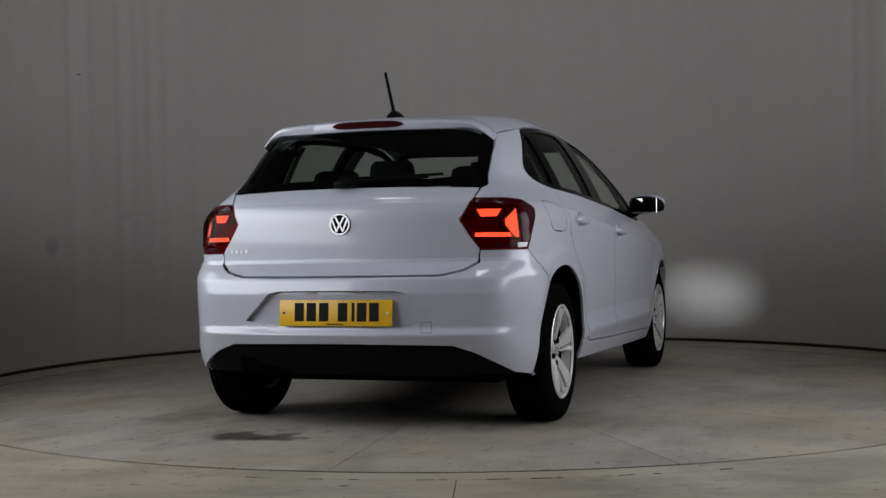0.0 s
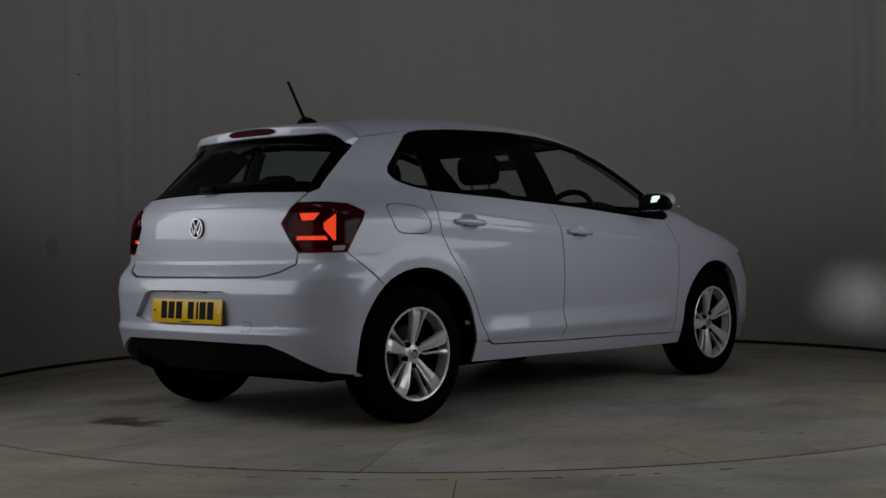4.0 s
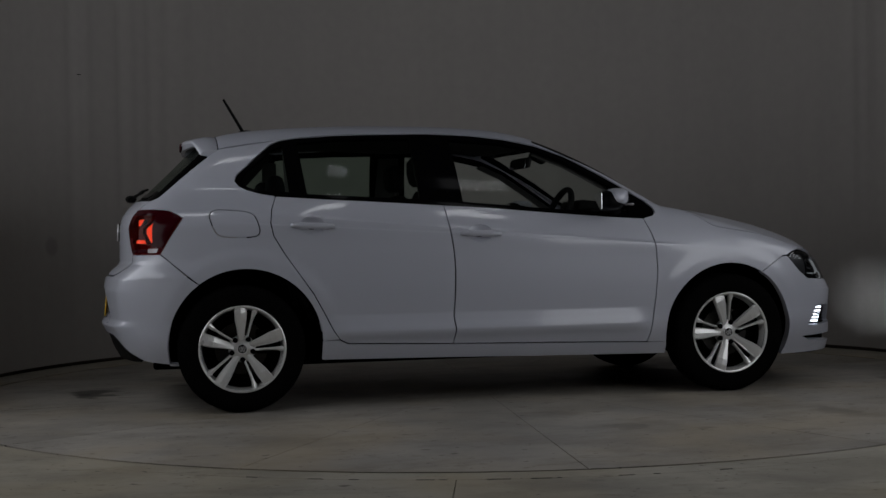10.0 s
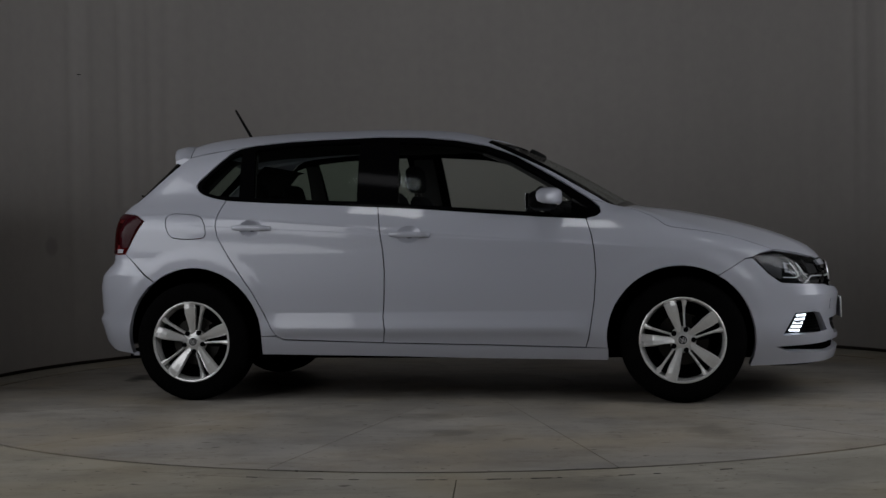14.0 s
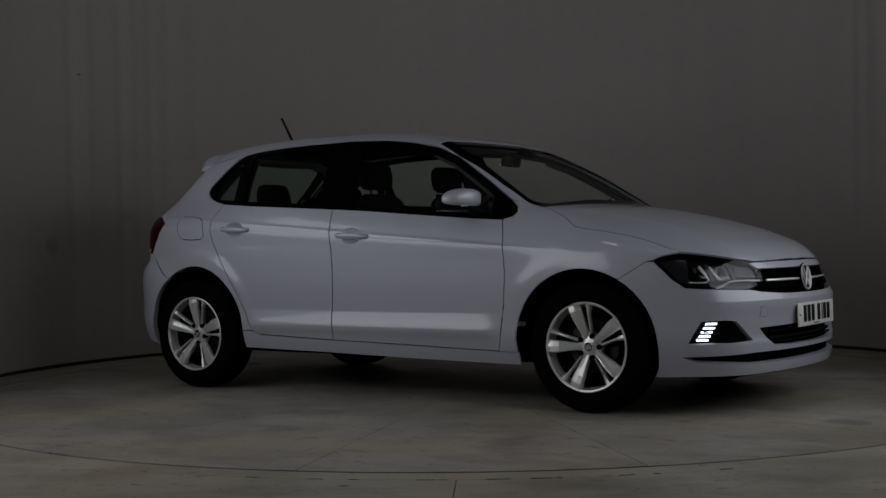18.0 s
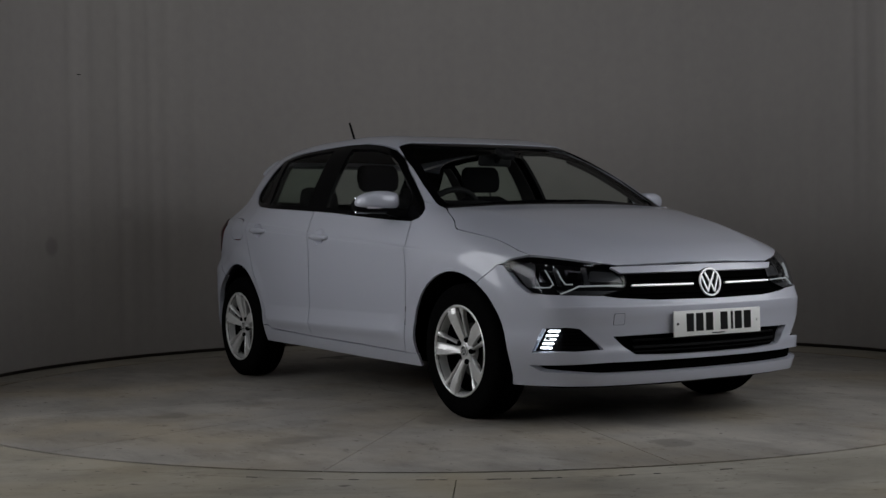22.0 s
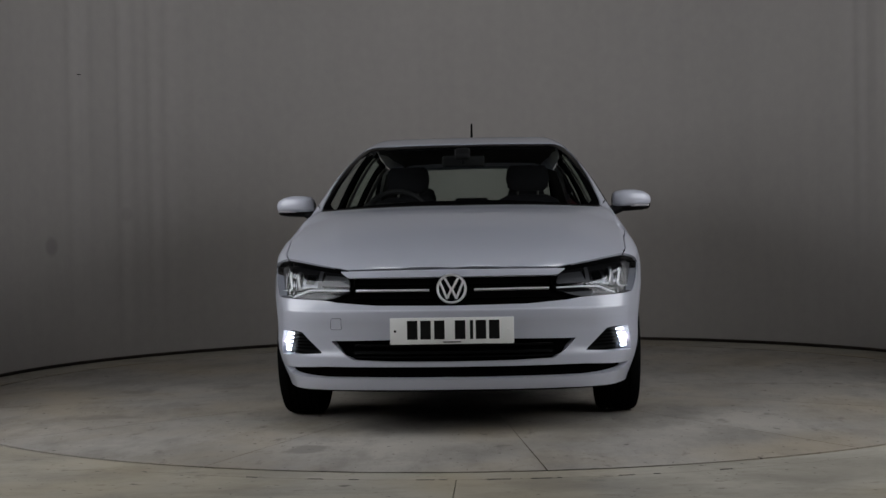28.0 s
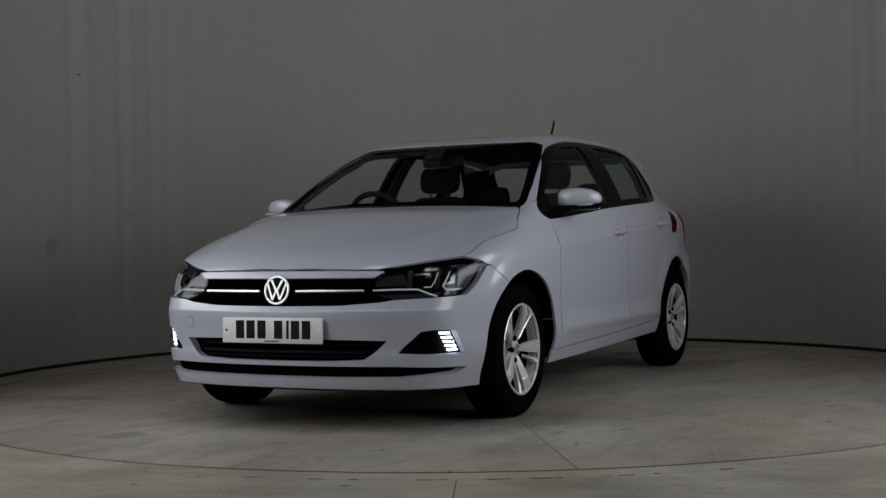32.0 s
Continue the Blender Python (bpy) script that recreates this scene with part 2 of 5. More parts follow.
def glass(name, tint, gloss=1.0):
    """A thin pane: clear and tinted, with the gloss of glass."""
    m = bpy.data.materials.new(name)
    m.use_nodes = True
    nt = m.node_tree
    nt.nodes.remove(nt.nodes["Principled BSDF"])
    out = nt.nodes["Material Output"]
    tr, gl, mx, lw, pw, fr = (nt.nodes.new("ShaderNode" + k) for k in ("BsdfTransparent", "BsdfGlossy", "MixShader", "LayerWeight", "Math", "MapRange"))
    tr.inputs[0].default_value = (*tint, 1)
    gl.inputs["Roughness"].default_value = 0.01
    lw.inputs["Blend"].default_value = 0.5
    pw.operation = "POWER"
    pw.inputs[1].default_value = 4.5
    fr.inputs[3].default_value, fr.inputs[4].default_value = 0.006 * gloss, 0.30
    nt.links.new(lw.outputs["Facing"], pw.inputs[0])
    nt.links.new(pw.outputs[0], fr.inputs[0])
    nt.links.new(fr.outputs[0], mx.inputs[0])
    nt.links.new(tr.outputs[0], mx.inputs[1])
    nt.links.new(gl.outputs[0], mx.inputs[2])
    nt.links.new(mx.outputs[0], out.inputs[0])
    return m


PAINT = car_paint()
GLOSS_BLACK = plain("gloss_black_trim", (0.002, 0.002, 0.0023), 0.08, spec=0.02)
SATIN_BLACK = plain("black_plastic", (0.003, 0.003, 0.0033), 0.5, grain=0.2, scale=300, bump=0.15, spec=0.05)
DARK_INSIDE = plain("dark_cavity", (0.002, 0.002, 0.002), 0.9, grain=0.2, scale=40, spec=0.0)
RUBBER = plain("tyre_rubber", (0.0035, 0.0035, 0.0035), 0.85, grain=0.25, scale=120, bump=0.2, spec=0.0)
ALLOY = plain("alloy_silver", (0.68, 0.68, 0.67), 0.30, metal=0.42, grain=0.06, scale=90, coat=0.4)
CHROME = plain("chrome", (0.86, 0.86, 0.87), 0.30, metal=0.55, coat=0.5)
STEEL = plain("brake_steel", (0.04, 0.038, 0.036), 0.4, metal=0.9, grain=0.2, scale=60)
CABIN = plain("cabin_plastic", (0.006, 0.006, 0.0065), 0.65, grain=0.2, scale=200, bump=0.2, spec=0.2)
FABRIC = plain("seat_fabric", (0.007, 0.007, 0.008), 0.95, grain=0.3, scale=400, bump=0.4, spec=0.1)
HEADLINER = plain("headliner", (0.04, 0.039, 0.037), 0.9, grain=0.1, scale=300, bump=0.2)
PILLAR = plain("pillar_trim", (0.035, 0.034, 0.033), 0.7, grain=0.1, scale=200)
GLASS = glass("window_glass", (0.86, 0.89, 0.87), 1.6)
GLASS_DARK = glass("tinted_window_glass", (0.62, 0.70, 0.64), 1.6)
GLASS_REAR = glass("tailgate_glass", (0.58, 0.64, 0.60), 1.5)
CLEAR = glass("lamp_cover", (0.88, 0.9, 0.92), 6.0)
MIRROR = plain("mirror_silver", (0.8, 0.82, 0.85), 0.02, metal=1.0)
RED_LENS = glass("red_lens", (0.5, 0.05, 0.05))
RED_BACK = plain("red_lamp_back", (0.12, 0.006, 0.010), 0.3, spec=0.3, emit=(1.0, 0.08, 0.05), glow=0.015)
RED_DARK = plain("dark_red_lens", (0.030, 0.0015, 0.004), 0.15, spec=0.12)
RED_LIT = plain("lit_red_lens", (0.5, 0.02, 0.01), 0.2, emit=(1.0, 0.75, 0.28), glow=3.0)
BRAKE_LENS = plain("unlit_brake_lens", (0.030, 0.002, 0.004), 0.5, spec=0.02)
WHITE_LENS = plain("reversing_lens", (0.42, 0.40, 0.42), 0.12, coat=1.0)
LIT_WHITE = plain("lit_running_light", (0.8, 0.85, 0.95), 0.2, emit=(0.84, 0.92, 1.0), glow=6.0)
LIT_GUIDE = plain("lit_light_guide", (0.24, 0.245, 0.25), 0.25, emit=(0.9, 0.95, 1.0), glow=0.28)
AMBER_GREY = plain("smoked_reflector", (0.035, 0.035, 0.038), 0.28, metal=0.5)
BEAM = plain("added_glow_emitter", (0.9, 0.9, 0.9), 0.3, emit=(0.86, 0.94, 1.0), glow=150000.0)
BORE = plain("black_bore", (0.0, 0.0, 0.0), 1.0, spec=0.0)
REFLECTOR = plain("lamp_reflector", (0.13, 0.13, 0.14), 0.16, metal=1.0)
PLATE_WHITE = plain("white_plate", (0.74, 0.74, 0.72), 0.35, grain=0.03, scale=30)
PLATE_YELLOW = plain("yellow_plate", (0.72, 0.42, 0.012), 0.35, grain=0.03, scale=30)
PLATE_INK = plain("plate_ink", (0.008, 0.008, 0.008), 0.5, spec=0.1)
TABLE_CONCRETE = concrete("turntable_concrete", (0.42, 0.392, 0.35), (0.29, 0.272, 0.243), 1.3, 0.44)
FLOOR_CONCRETE = concrete("floor_concrete", (0.44, 0.413, 0.352), (0.32, 0.298, 0.248), 1.6, 0.48)
GAP_BLACK = plain("joint_shadow", (0.008, 0.0075, 0.007), 0.9, grain=0.2, scale=50)
GAP_SHADE = plain("wall_gap_shade", (0.065, 0.052, 0.045), 0.9, grain=0.3, scale=12)
WALL = plain("grey_studio_wall", (0.378, 0.355, 0.336), 0.75, grain=0.05, scale=14, bump=0.08)


def add_stains_and_shade(m, spots, tone_range=(0.985, 1.012), ragged=0.0):
    """Faint upright bands in a surface, a few round or ragged smudges, and patches of painted shade."""
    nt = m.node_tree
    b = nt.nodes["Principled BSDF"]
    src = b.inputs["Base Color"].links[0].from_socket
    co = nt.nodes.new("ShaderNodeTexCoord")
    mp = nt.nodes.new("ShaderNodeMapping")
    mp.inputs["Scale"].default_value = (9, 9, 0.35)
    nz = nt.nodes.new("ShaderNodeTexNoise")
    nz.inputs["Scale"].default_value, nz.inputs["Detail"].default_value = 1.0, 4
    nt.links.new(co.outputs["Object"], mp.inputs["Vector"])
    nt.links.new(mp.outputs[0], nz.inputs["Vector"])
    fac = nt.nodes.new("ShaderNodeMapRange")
    fac.inputs[1].default_value, fac.inputs[2].default_value, fac.inputs[3].default_value, fac.inputs[4].default_value = 0.35, 0.65, *tone_range
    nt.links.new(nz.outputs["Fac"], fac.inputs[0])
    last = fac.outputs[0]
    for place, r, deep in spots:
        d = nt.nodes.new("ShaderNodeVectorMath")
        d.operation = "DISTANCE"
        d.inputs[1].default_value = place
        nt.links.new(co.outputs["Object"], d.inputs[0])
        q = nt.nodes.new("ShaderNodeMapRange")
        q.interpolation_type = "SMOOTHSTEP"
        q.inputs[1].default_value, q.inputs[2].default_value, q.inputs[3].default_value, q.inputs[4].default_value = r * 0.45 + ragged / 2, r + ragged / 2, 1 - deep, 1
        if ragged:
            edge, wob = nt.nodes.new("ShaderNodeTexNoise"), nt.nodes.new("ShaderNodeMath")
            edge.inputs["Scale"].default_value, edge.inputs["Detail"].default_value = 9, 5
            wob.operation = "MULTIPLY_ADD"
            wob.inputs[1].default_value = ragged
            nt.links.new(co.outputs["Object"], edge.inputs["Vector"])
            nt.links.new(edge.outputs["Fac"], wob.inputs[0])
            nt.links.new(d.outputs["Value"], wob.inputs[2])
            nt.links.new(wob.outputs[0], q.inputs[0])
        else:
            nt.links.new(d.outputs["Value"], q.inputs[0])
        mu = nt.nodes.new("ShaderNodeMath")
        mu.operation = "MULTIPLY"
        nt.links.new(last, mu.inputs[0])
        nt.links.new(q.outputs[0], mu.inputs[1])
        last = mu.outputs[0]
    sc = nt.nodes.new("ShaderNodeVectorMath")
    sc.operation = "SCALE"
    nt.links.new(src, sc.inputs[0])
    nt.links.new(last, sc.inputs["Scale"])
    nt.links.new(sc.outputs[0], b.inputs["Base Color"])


# Besides two smudges, upright tone bands paint in the shading of the folds.
add_stains_and_shade(WALL, (((-2.861, 1.345, 0.833), 0.085, 0.24), ((-2.516, 1.999, 1.061), 0.070, 0.10)))
# Stray stains, plus patches painting the car's shade under its wheels and front.
add_stains_and_shade(TABLE_CONCRETE, (((-2.136, 0.38, 0), 0.15, 0.70), ((-2.108, 0.196, 0), 0.13, 0.70), ((-1.62, 0.95, 0), 0.24, 0.30), ((-1.35, -0.80, 0), 0.42, 0.25), ((1.25, -0.80, 0), 0.42, 0.25), ((-1.30, 0.78, 0), 0.40, 0.25),
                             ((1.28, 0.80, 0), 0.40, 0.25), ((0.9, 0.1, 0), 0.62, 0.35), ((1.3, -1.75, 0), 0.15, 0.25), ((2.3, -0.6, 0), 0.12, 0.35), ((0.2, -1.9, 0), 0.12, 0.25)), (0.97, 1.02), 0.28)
HALL = plain("dark_hall_paint", (0.03, 0.03, 0.03), 0.8, grain=0.1, scale=6)


# ---- helpers for meshes ----
from mathutils.geometry import delaunay_2d_cdt


def part(name, bm, mat, parent, label="", smooth=True):
    """Links a bmesh or a mesh as one object under a thing or a part."""
    if isinstance(bm, bmesh.types.BMesh):
        me = bpy.data.meshes.new(name)
        bm.normal_update()
        bm.to_mesh(me)
        bm.free()
        if smooth:
            me.shade_smooth()
            me.set_sharp_from_angle(angle=radians(35))
    else:
        me = bm
    if not me.materials:
        me.materials.append(mat)
    ob = new(name, me)
    ob.parent = parent
    return tagged(ob, label)


def poly_mesh(name, verts, faces, smooth=True, angle=35):
    me = bpy.data.meshes.new(name)
    me.from_pydata([tuple(map(float, v)) for v in verts], [], faces)
    me.update()
    if smooth:
        me.shade_smooth()
        me.set_sharp_from_angle(angle=radians(angle))
    return me


def box(sx, sy, sz, r=0.0, seg=2, m=None):
    bm = bmesh.new()
    bmesh.ops.create_cube(bm, size=1)
    bmesh.ops.scale(bm, vec=(sx, sy, sz), verts=bm.verts)
    if r:
        bmesh.ops.bevel(bm, geom=bm.edges[:], offset=r, segments=seg, profile=0.5, affect="EDGES")
    if m is not None:
        bmesh.ops.transform(bm, matrix=m, verts=bm.verts)
    return bm


def lathe(profile, n=64, axis="y", full=True):
    """A ring from (radius, along) pairs, closed end to end if full."""
    k = len(profile)
    V, F = [], []
    for i in range(n):
        a = 2 * math.pi * i / n
        for r, h in profile:
            V.append((r * math.cos(a), h, r * math.sin(a)))
    for i in range(n):
        j = (i + 1) % n
        for q in range(k if full else k - 1):
            p = (q + 1) % k
            F.append((i * k + q, j * k + q, j * k + p, i * k + p))
    return V, F


def tube(points, radius, n=10, taper=1.0):
    """A rod along points."""
    P = np.array(points, float)
    V, F = [], []
    up = np.array((0.13, 0.37, 0.92))
    for i, p in enumerate(P):
        d = P[min(i + 1, len(P) - 1)] - P[max(i - 1, 0)]
        d = d / np.linalg.norm(d)
        a = np.cross(d, up)
        a /= np.linalg.norm(a)
        b = np.cross(d, a)
        r = radius * (1 + (taper - 1) * i / (len(P) - 1))
        for k in range(n):
            t = 2 * math.pi * k / n
            V.append(p + r * (math.cos(t) * a + math.sin(t) * b))
    for i in range(len(P) - 1):
        for k in range(n):
            q = (k + 1) % n
            F.append((i * n + k, i * n + q, (i + 1) * n + q, (i + 1) * n + k))
    F.append(tuple(range(n))[::-1])
    F.append(tuple(range((len(P) - 1) * n, len(P) * n)))
    return V, F


def mirrored(V):
    return np.asarray(V, float) * np.array((1, -1, 1))


# ---- panels laid on the skin ----
STRETCH = {"side": (1, 1), "top": (1, 1), "nose": (0.0165, 1), "tail": (0.0155, 1)}


def to_uv(view, P):
    P = np.atleast_2d(np.asarray(P, float))
    if view == "side":
        return P[:, (0, 2)]
    if view == "top":
        return P[:, (0, 1)]
    if view == "nose":
        return np.stack([np.degrees(np.arctan2(-P[:, 1], P[:, 0] - NOSE_AXIS)), P[:, 2]], 1)
    return np.stack([np.degrees(np.arctan2(-P[:, 1], TAIL_AXIS - P[:, 0])), P[:, 2]], 1)


def line(view, *uv):
    """A line on the skin, as places."""
    return on_skin(view, np.array(uv, float))


def both(P):
    """A right-hand line closed by its mirror image, from the middle round and back to the middle."""
    P = np.asarray(P)
    return np.concatenate([P, mirrored(P)[::-1]])


def inside(poly, pts):
    x, y = pts[:, 0], pts[:, 1]
    hit = np.zeros(len(pts), bool)
    for (x0, y0), (x1, y1) in zip(poly, np.roll(poly, -1, 0)):
        c = (y0 > y) != (y1 > y)
        hit ^= c & (x < (x1 - x0) * (y - y0) / (y1 - y0 + 1e-15) + x0)
    return hit


def trim(poly, gap):
    """The outline drawn in by gap, and set counter-clockwise."""
    area = np.sum(poly[:, 0] * np.roll(poly[:, 1], -1) - poly[:, 1] * np.roll(poly[:, 0], -1))
    if area < 0:
        poly = poly[::-1]
    a, b = poly - np.roll(poly, 1, 0), np.roll(poly, -1, 0) - poly
    n = a / np.maximum(np.linalg.norm(a, axis=1, keepdims=True), 1e-9) + b / np.maximum(np.linalg.norm(b, axis=1, keepdims=True), 1e-9)
    n = np.stack([-n[:, 1], n[:, 0]], 1)
    n /= np.maximum(np.linalg.norm(n, axis=1, keepdims=True), 1e-9)
    return poly + n * gap


def sampled(poly, spacing):
    out = []
    for p, q in zip(poly, np.roll(poly, -1, 0)):
        k = max(1, int(np.ceil(np.linalg.norm(q - p) / spacing)))
        for i in range(k):
            out.append(p + (q - p) * i / k)
    out = np.array(out)
    keep = np.linalg.norm(out - np.roll(out, 1, 0), axis=1) > 1e-4
    return out[keep]


def eased(poly, r):
    """Corners cut round by about r."""
    out = []
    for a, p, b in zip(np.roll(poly, 1, 0), poly, np.roll(poly, -1, 0)):
        da, db = np.linalg.norm(a - p), np.linalg.norm(b - p)
        u, v = p + (a - p) * min(0.45, r / max(da, 1e-6)), p + (b - p) * min(0.45, r / max(db, 1e-6))
        out += [u, (u + 2 * p + v) / 4, v]
    return np.array(out)


def panel_mesh(name, view, outline, holes=(), lift=0.0, depth=0.012, spacing=0.03, gap=0.002, ease=0.004):
    """A sheet of the skin cut to an outline, with a turned-in edge all round."""
    sx = np.array(STRETCH[view])
    loops = []
    for k, h in enumerate((outline, *holes)):
        p = to_uv(view, h) * sx
        p = p[np.linalg.norm(p - np.roll(p, 1, 0), axis=1) > 5e-4]
        p = trim(p, gap if k == 0 else -gap)
        if ease:
            p = eased(p, ease)
        loops.append(sampled(p, 0.014))
    lo, hi = loops[0].min(0), loops[0].max(0)
    gx, gy = np.meshgrid(np.arange(lo[0] + spacing / 2, hi[0], spacing), np.arange(lo[1] + spacing / 2, hi[1], spacing), indexing="ij")
    gx = gx + (np.arange(gx.shape[1]) % 2)[None, :] * spacing / 2
    grid = np.stack([gx.ravel(), gy.ravel()], 1)
    if view == "side":
        xs = np.arange(lo[0], hi[0], 0.022)
        rows = [np.stack([xs, 0.862 - 0.085 * np.clip(xs, -1.4, 1.3) + d], 1) for d in (-0.012, 0.0, 0.006, 0.012, 0.022, 0.036)]
        rows += [np.stack([xs, 0.846 - 0.062 * xs + d], 1) for d in (-0.012, -0.005, 0.0, 0.005)]
        rows += [np.stack([xs, np.full(len(xs), z)], 1) for z in (0.345, 0.36, 0.372, 0.378, 0.384, 0.40, 0.43, 0.455, 0.462, 0.47)]
        near = np.min([np.abs(grid[:, 1] - np.interp(grid[:, 0], xs, r[:, 1])) for r in rows], axis=0) if len(grid) else np.zeros(0)
        grid = np.concatenate([grid[near > 0.012], *rows])
        for cx, cz, r in ARCH:
            rho = np.hypot(grid[:, 0] - cx, grid[:, 1] - cz)
            grid = grid[(rho < r + 0.045) | (rho > r + 0.112)]
            for d in (0.052, 0.062, 0.072, 0.082, 0.092, 0.104):
                a = np.arange(-0.3, math.pi + 0.3, 0.018 / (r + d))
                grid = np.concatenate([grid, np.stack([cx + (r + d) * np.cos(a), cz + (r + d) * np.sin(a)], 1)])
    elif view == "tail":
        xs = np.arange(lo[0], hi[0], 0.03)
        rows = [np.stack([xs, np.full(len(xs), z)], 1) for z in (0.384, 0.39, 0.396, 0.421, 0.428, 0.435, 0.449, 0.456, 0.463, 0.593, 0.60, 0.607, 0.653, 0.66, 0.667, 0.693, 0.70, 0.707, 0.724, 0.73, 0.736, 0.741, 0.747, 0.755, 0.965, 0.974, 0.980, 0.985, 0.990, 0.997)]
        near = np.min([np.abs(grid[:, 1] - r[0, 1]) for r in rows], axis=0) if len(grid) else np.zeros(0)
        grid = np.concatenate([grid[near > 0.010], *rows])
    elif view == "nose":
        xs = np.arange(lo[0], hi[0], 0.03)
        rows = [np.stack([xs, np.full(len(xs), z)], 1) for z in (0.510, 0.518, 0.523, 0.528, 0.533, 0.540)]
        near = np.min([np.abs(grid[:, 1] - r[0, 1]) for r in rows], axis=0) if len(grid) and len(xs) else np.full(len(grid), 1.0)
        grid = np.concatenate([grid[near > 0.010], *rows])
    keep = inside(loops[0], grid)
    for h in loops[1:]:
        keep &= ~inside(h, grid)
    grid = grid[keep]
    edge = np.concatenate(loops)
    if len(grid):
        d = np.min(np.linalg.norm(grid[:, None, :] - edge[None, :, :], axis=2), axis=1)
        grid = grid[d > 0.011]
    pts = np.concatenate([edge, grid])
    faces_in, start = [], 0
    edges = []
    for lp in loops:
        n = len(lp)
        edges += [(start + i, start + (i + 1) % n) for i in range(n)]
        start += n
    res = delaunay_2d_cdt([Vector(p) for p in pts], edges, [], 0, 1e-6)
    V2 = np.array([tuple(v) for v in res[0]])
    tri = np.array([f for f in res[2] if len(f) == 3])
    c = V2[tri].mean(1)
    ok = inside(loops[0], c)
    for h in loops[1:]:
        ok &= ~inside(h, c)
    tri = tri[ok]
    P = on_skin(view, V2 / sx)
    N = skin_normal(P)
    P = P + N * lift
    f0 = P[tri]
    fn = np.cross(f0[:, 1] - f0[:, 0], f0[:, 2] - f0[:, 0])
    wrong = np.einsum("ij,ij->i", fn, N[tri].mean(1)) < 0
    tri[wrong] = tri[wrong][:, ::-1]
    # the turned edge
    count = {}
    for t in tri:
        for a, b in ((t[0], t[1]), (t[1], t[2]), (t[2], t[0])):
            count[(a, b)] = count.get((a, b), 0) + 1
    rim = [(a, b) for a, b in count if (b, a) not in count]
    ids = sorted({i for e in rim for i in e})
    top = {i: len(P) + k for k, i in enumerate(ids)}
    low = {i: len(P) + len(ids) + k for k, i in enumerate(ids)}
    V = np.concatenate([P, P[ids] if ids else np.zeros((0, 3)), (P[ids] - N[ids] * depth) if ids else np.zeros((0, 3))])
    faces = [tuple(map(int, t)) for t in tri] + [(top[b], top[a], low[a], low[b]) for a, b in rim]
    return V, faces, N, len(tri)


def finish_panel(name, V, faces, N, n_tri, flip):
    if flip:
        V, faces, N = mirrored(V), [f[::-1] for f in faces], mirrored(N)
    me = poly_mesh(name, V, faces, smooth=False)
    me.shade_smooth()
    nv = np.zeros((len(V), 3))
    nv[:len(N)] = N
    me.normals_split_custom_set_from_vertices([tuple(n) for n in nv])
    return me


def panel(name, view, outline, mat, parent, holes=(), pair=False, label="", shadow=True, **kw):
    """A panel of the car; pair: one on each side. Returns the objects, right first."""
    V, faces, N, n_tri = panel_mesh(name, view, outline, holes, **kw)
    obs = []
    for flip in ((False, True) if pair else (False,)):
        ob = part(name, finish_panel(name, V, faces, N, n_tri, flip), mat, parent, label)
        ob.visible_shadow = shadow
        obs.append(ob)
    return obs


def pair_part(name, V, F, mat, parents, label="", angle=35):
    """A mesh for the right-hand side and its mirror image for the left."""
    out = [part(name, poly_mesh(name, V, F, angle=angle), mat, parents[0], label)]
    out.append(part(name, poly_mesh(name, mirrored(V), [tuple(f)[::-1] for f in F], angle=angle), mat, parents[1], label))
    return out


def bm_data(bm):
    bm.verts.index_update()
    V = [tuple(v.co) for v in bm.verts]
    F = [tuple(v.index for v in f.verts) for f in bm.faces]
    bm.free()
    return V, F


def thing(name, label, category, m=None, **kw):
    ob = new(name)
    ob.empty_display_size = 0.1
    if m is not None:
        ob.matrix_world = m
    return tagged(ob, label, category, **kw)


# ---- the studio: turntable, floor, curved wall, dark hall behind the camera ----
TABLE_R = 2.846


def sector(r0, r1, a0, a1, z0, z1, n):
    """A slab between two radii and two angles."""
    V, F = [], []
    for i in range(n + 1):
        a = a0 + (a1 - a0) * i / n
        c, s = math.cos(a), math.sin(a)
        V += [(r0 * c, r0 * s, z1), (r1 * c, r1 * s, z1), (r1 * c, r1 * s, z0), (r0 * c, r0 * s, z0)]
    for i in range(n):
        for k in range(4):
            q = (k + 1) % 4
            F.append((4 * i + k, 4 * i + q, 4 * i + 4 + q, 4 * i + 4 + k))
    F += [(3, 2, 1, 0), tuple(4 * n + k for k in range(4))]
    return V, F


turntable = thing("turntable", "round concrete-topped turntable of wedge-shaped slabs, level with the floor", "turntable")
SLICES = 14
for i in range(SLICES):
    a0 = radians(6.8) + 2 * math.pi * i / SLICES
    g0 = 0.0015
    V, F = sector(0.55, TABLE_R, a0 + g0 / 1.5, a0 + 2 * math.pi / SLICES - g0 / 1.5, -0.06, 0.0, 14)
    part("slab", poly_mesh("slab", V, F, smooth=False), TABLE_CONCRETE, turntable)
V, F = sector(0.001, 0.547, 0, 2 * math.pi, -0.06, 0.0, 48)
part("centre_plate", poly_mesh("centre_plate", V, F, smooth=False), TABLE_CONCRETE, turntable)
V, F = sector(0.001, TABLE_R - 0.01, 0, 2 * math.pi, -0.10, -0.062, 96)
part("frame", poly_mesh("frame", V, F, smooth=False), GAP_BLACK, turntable)

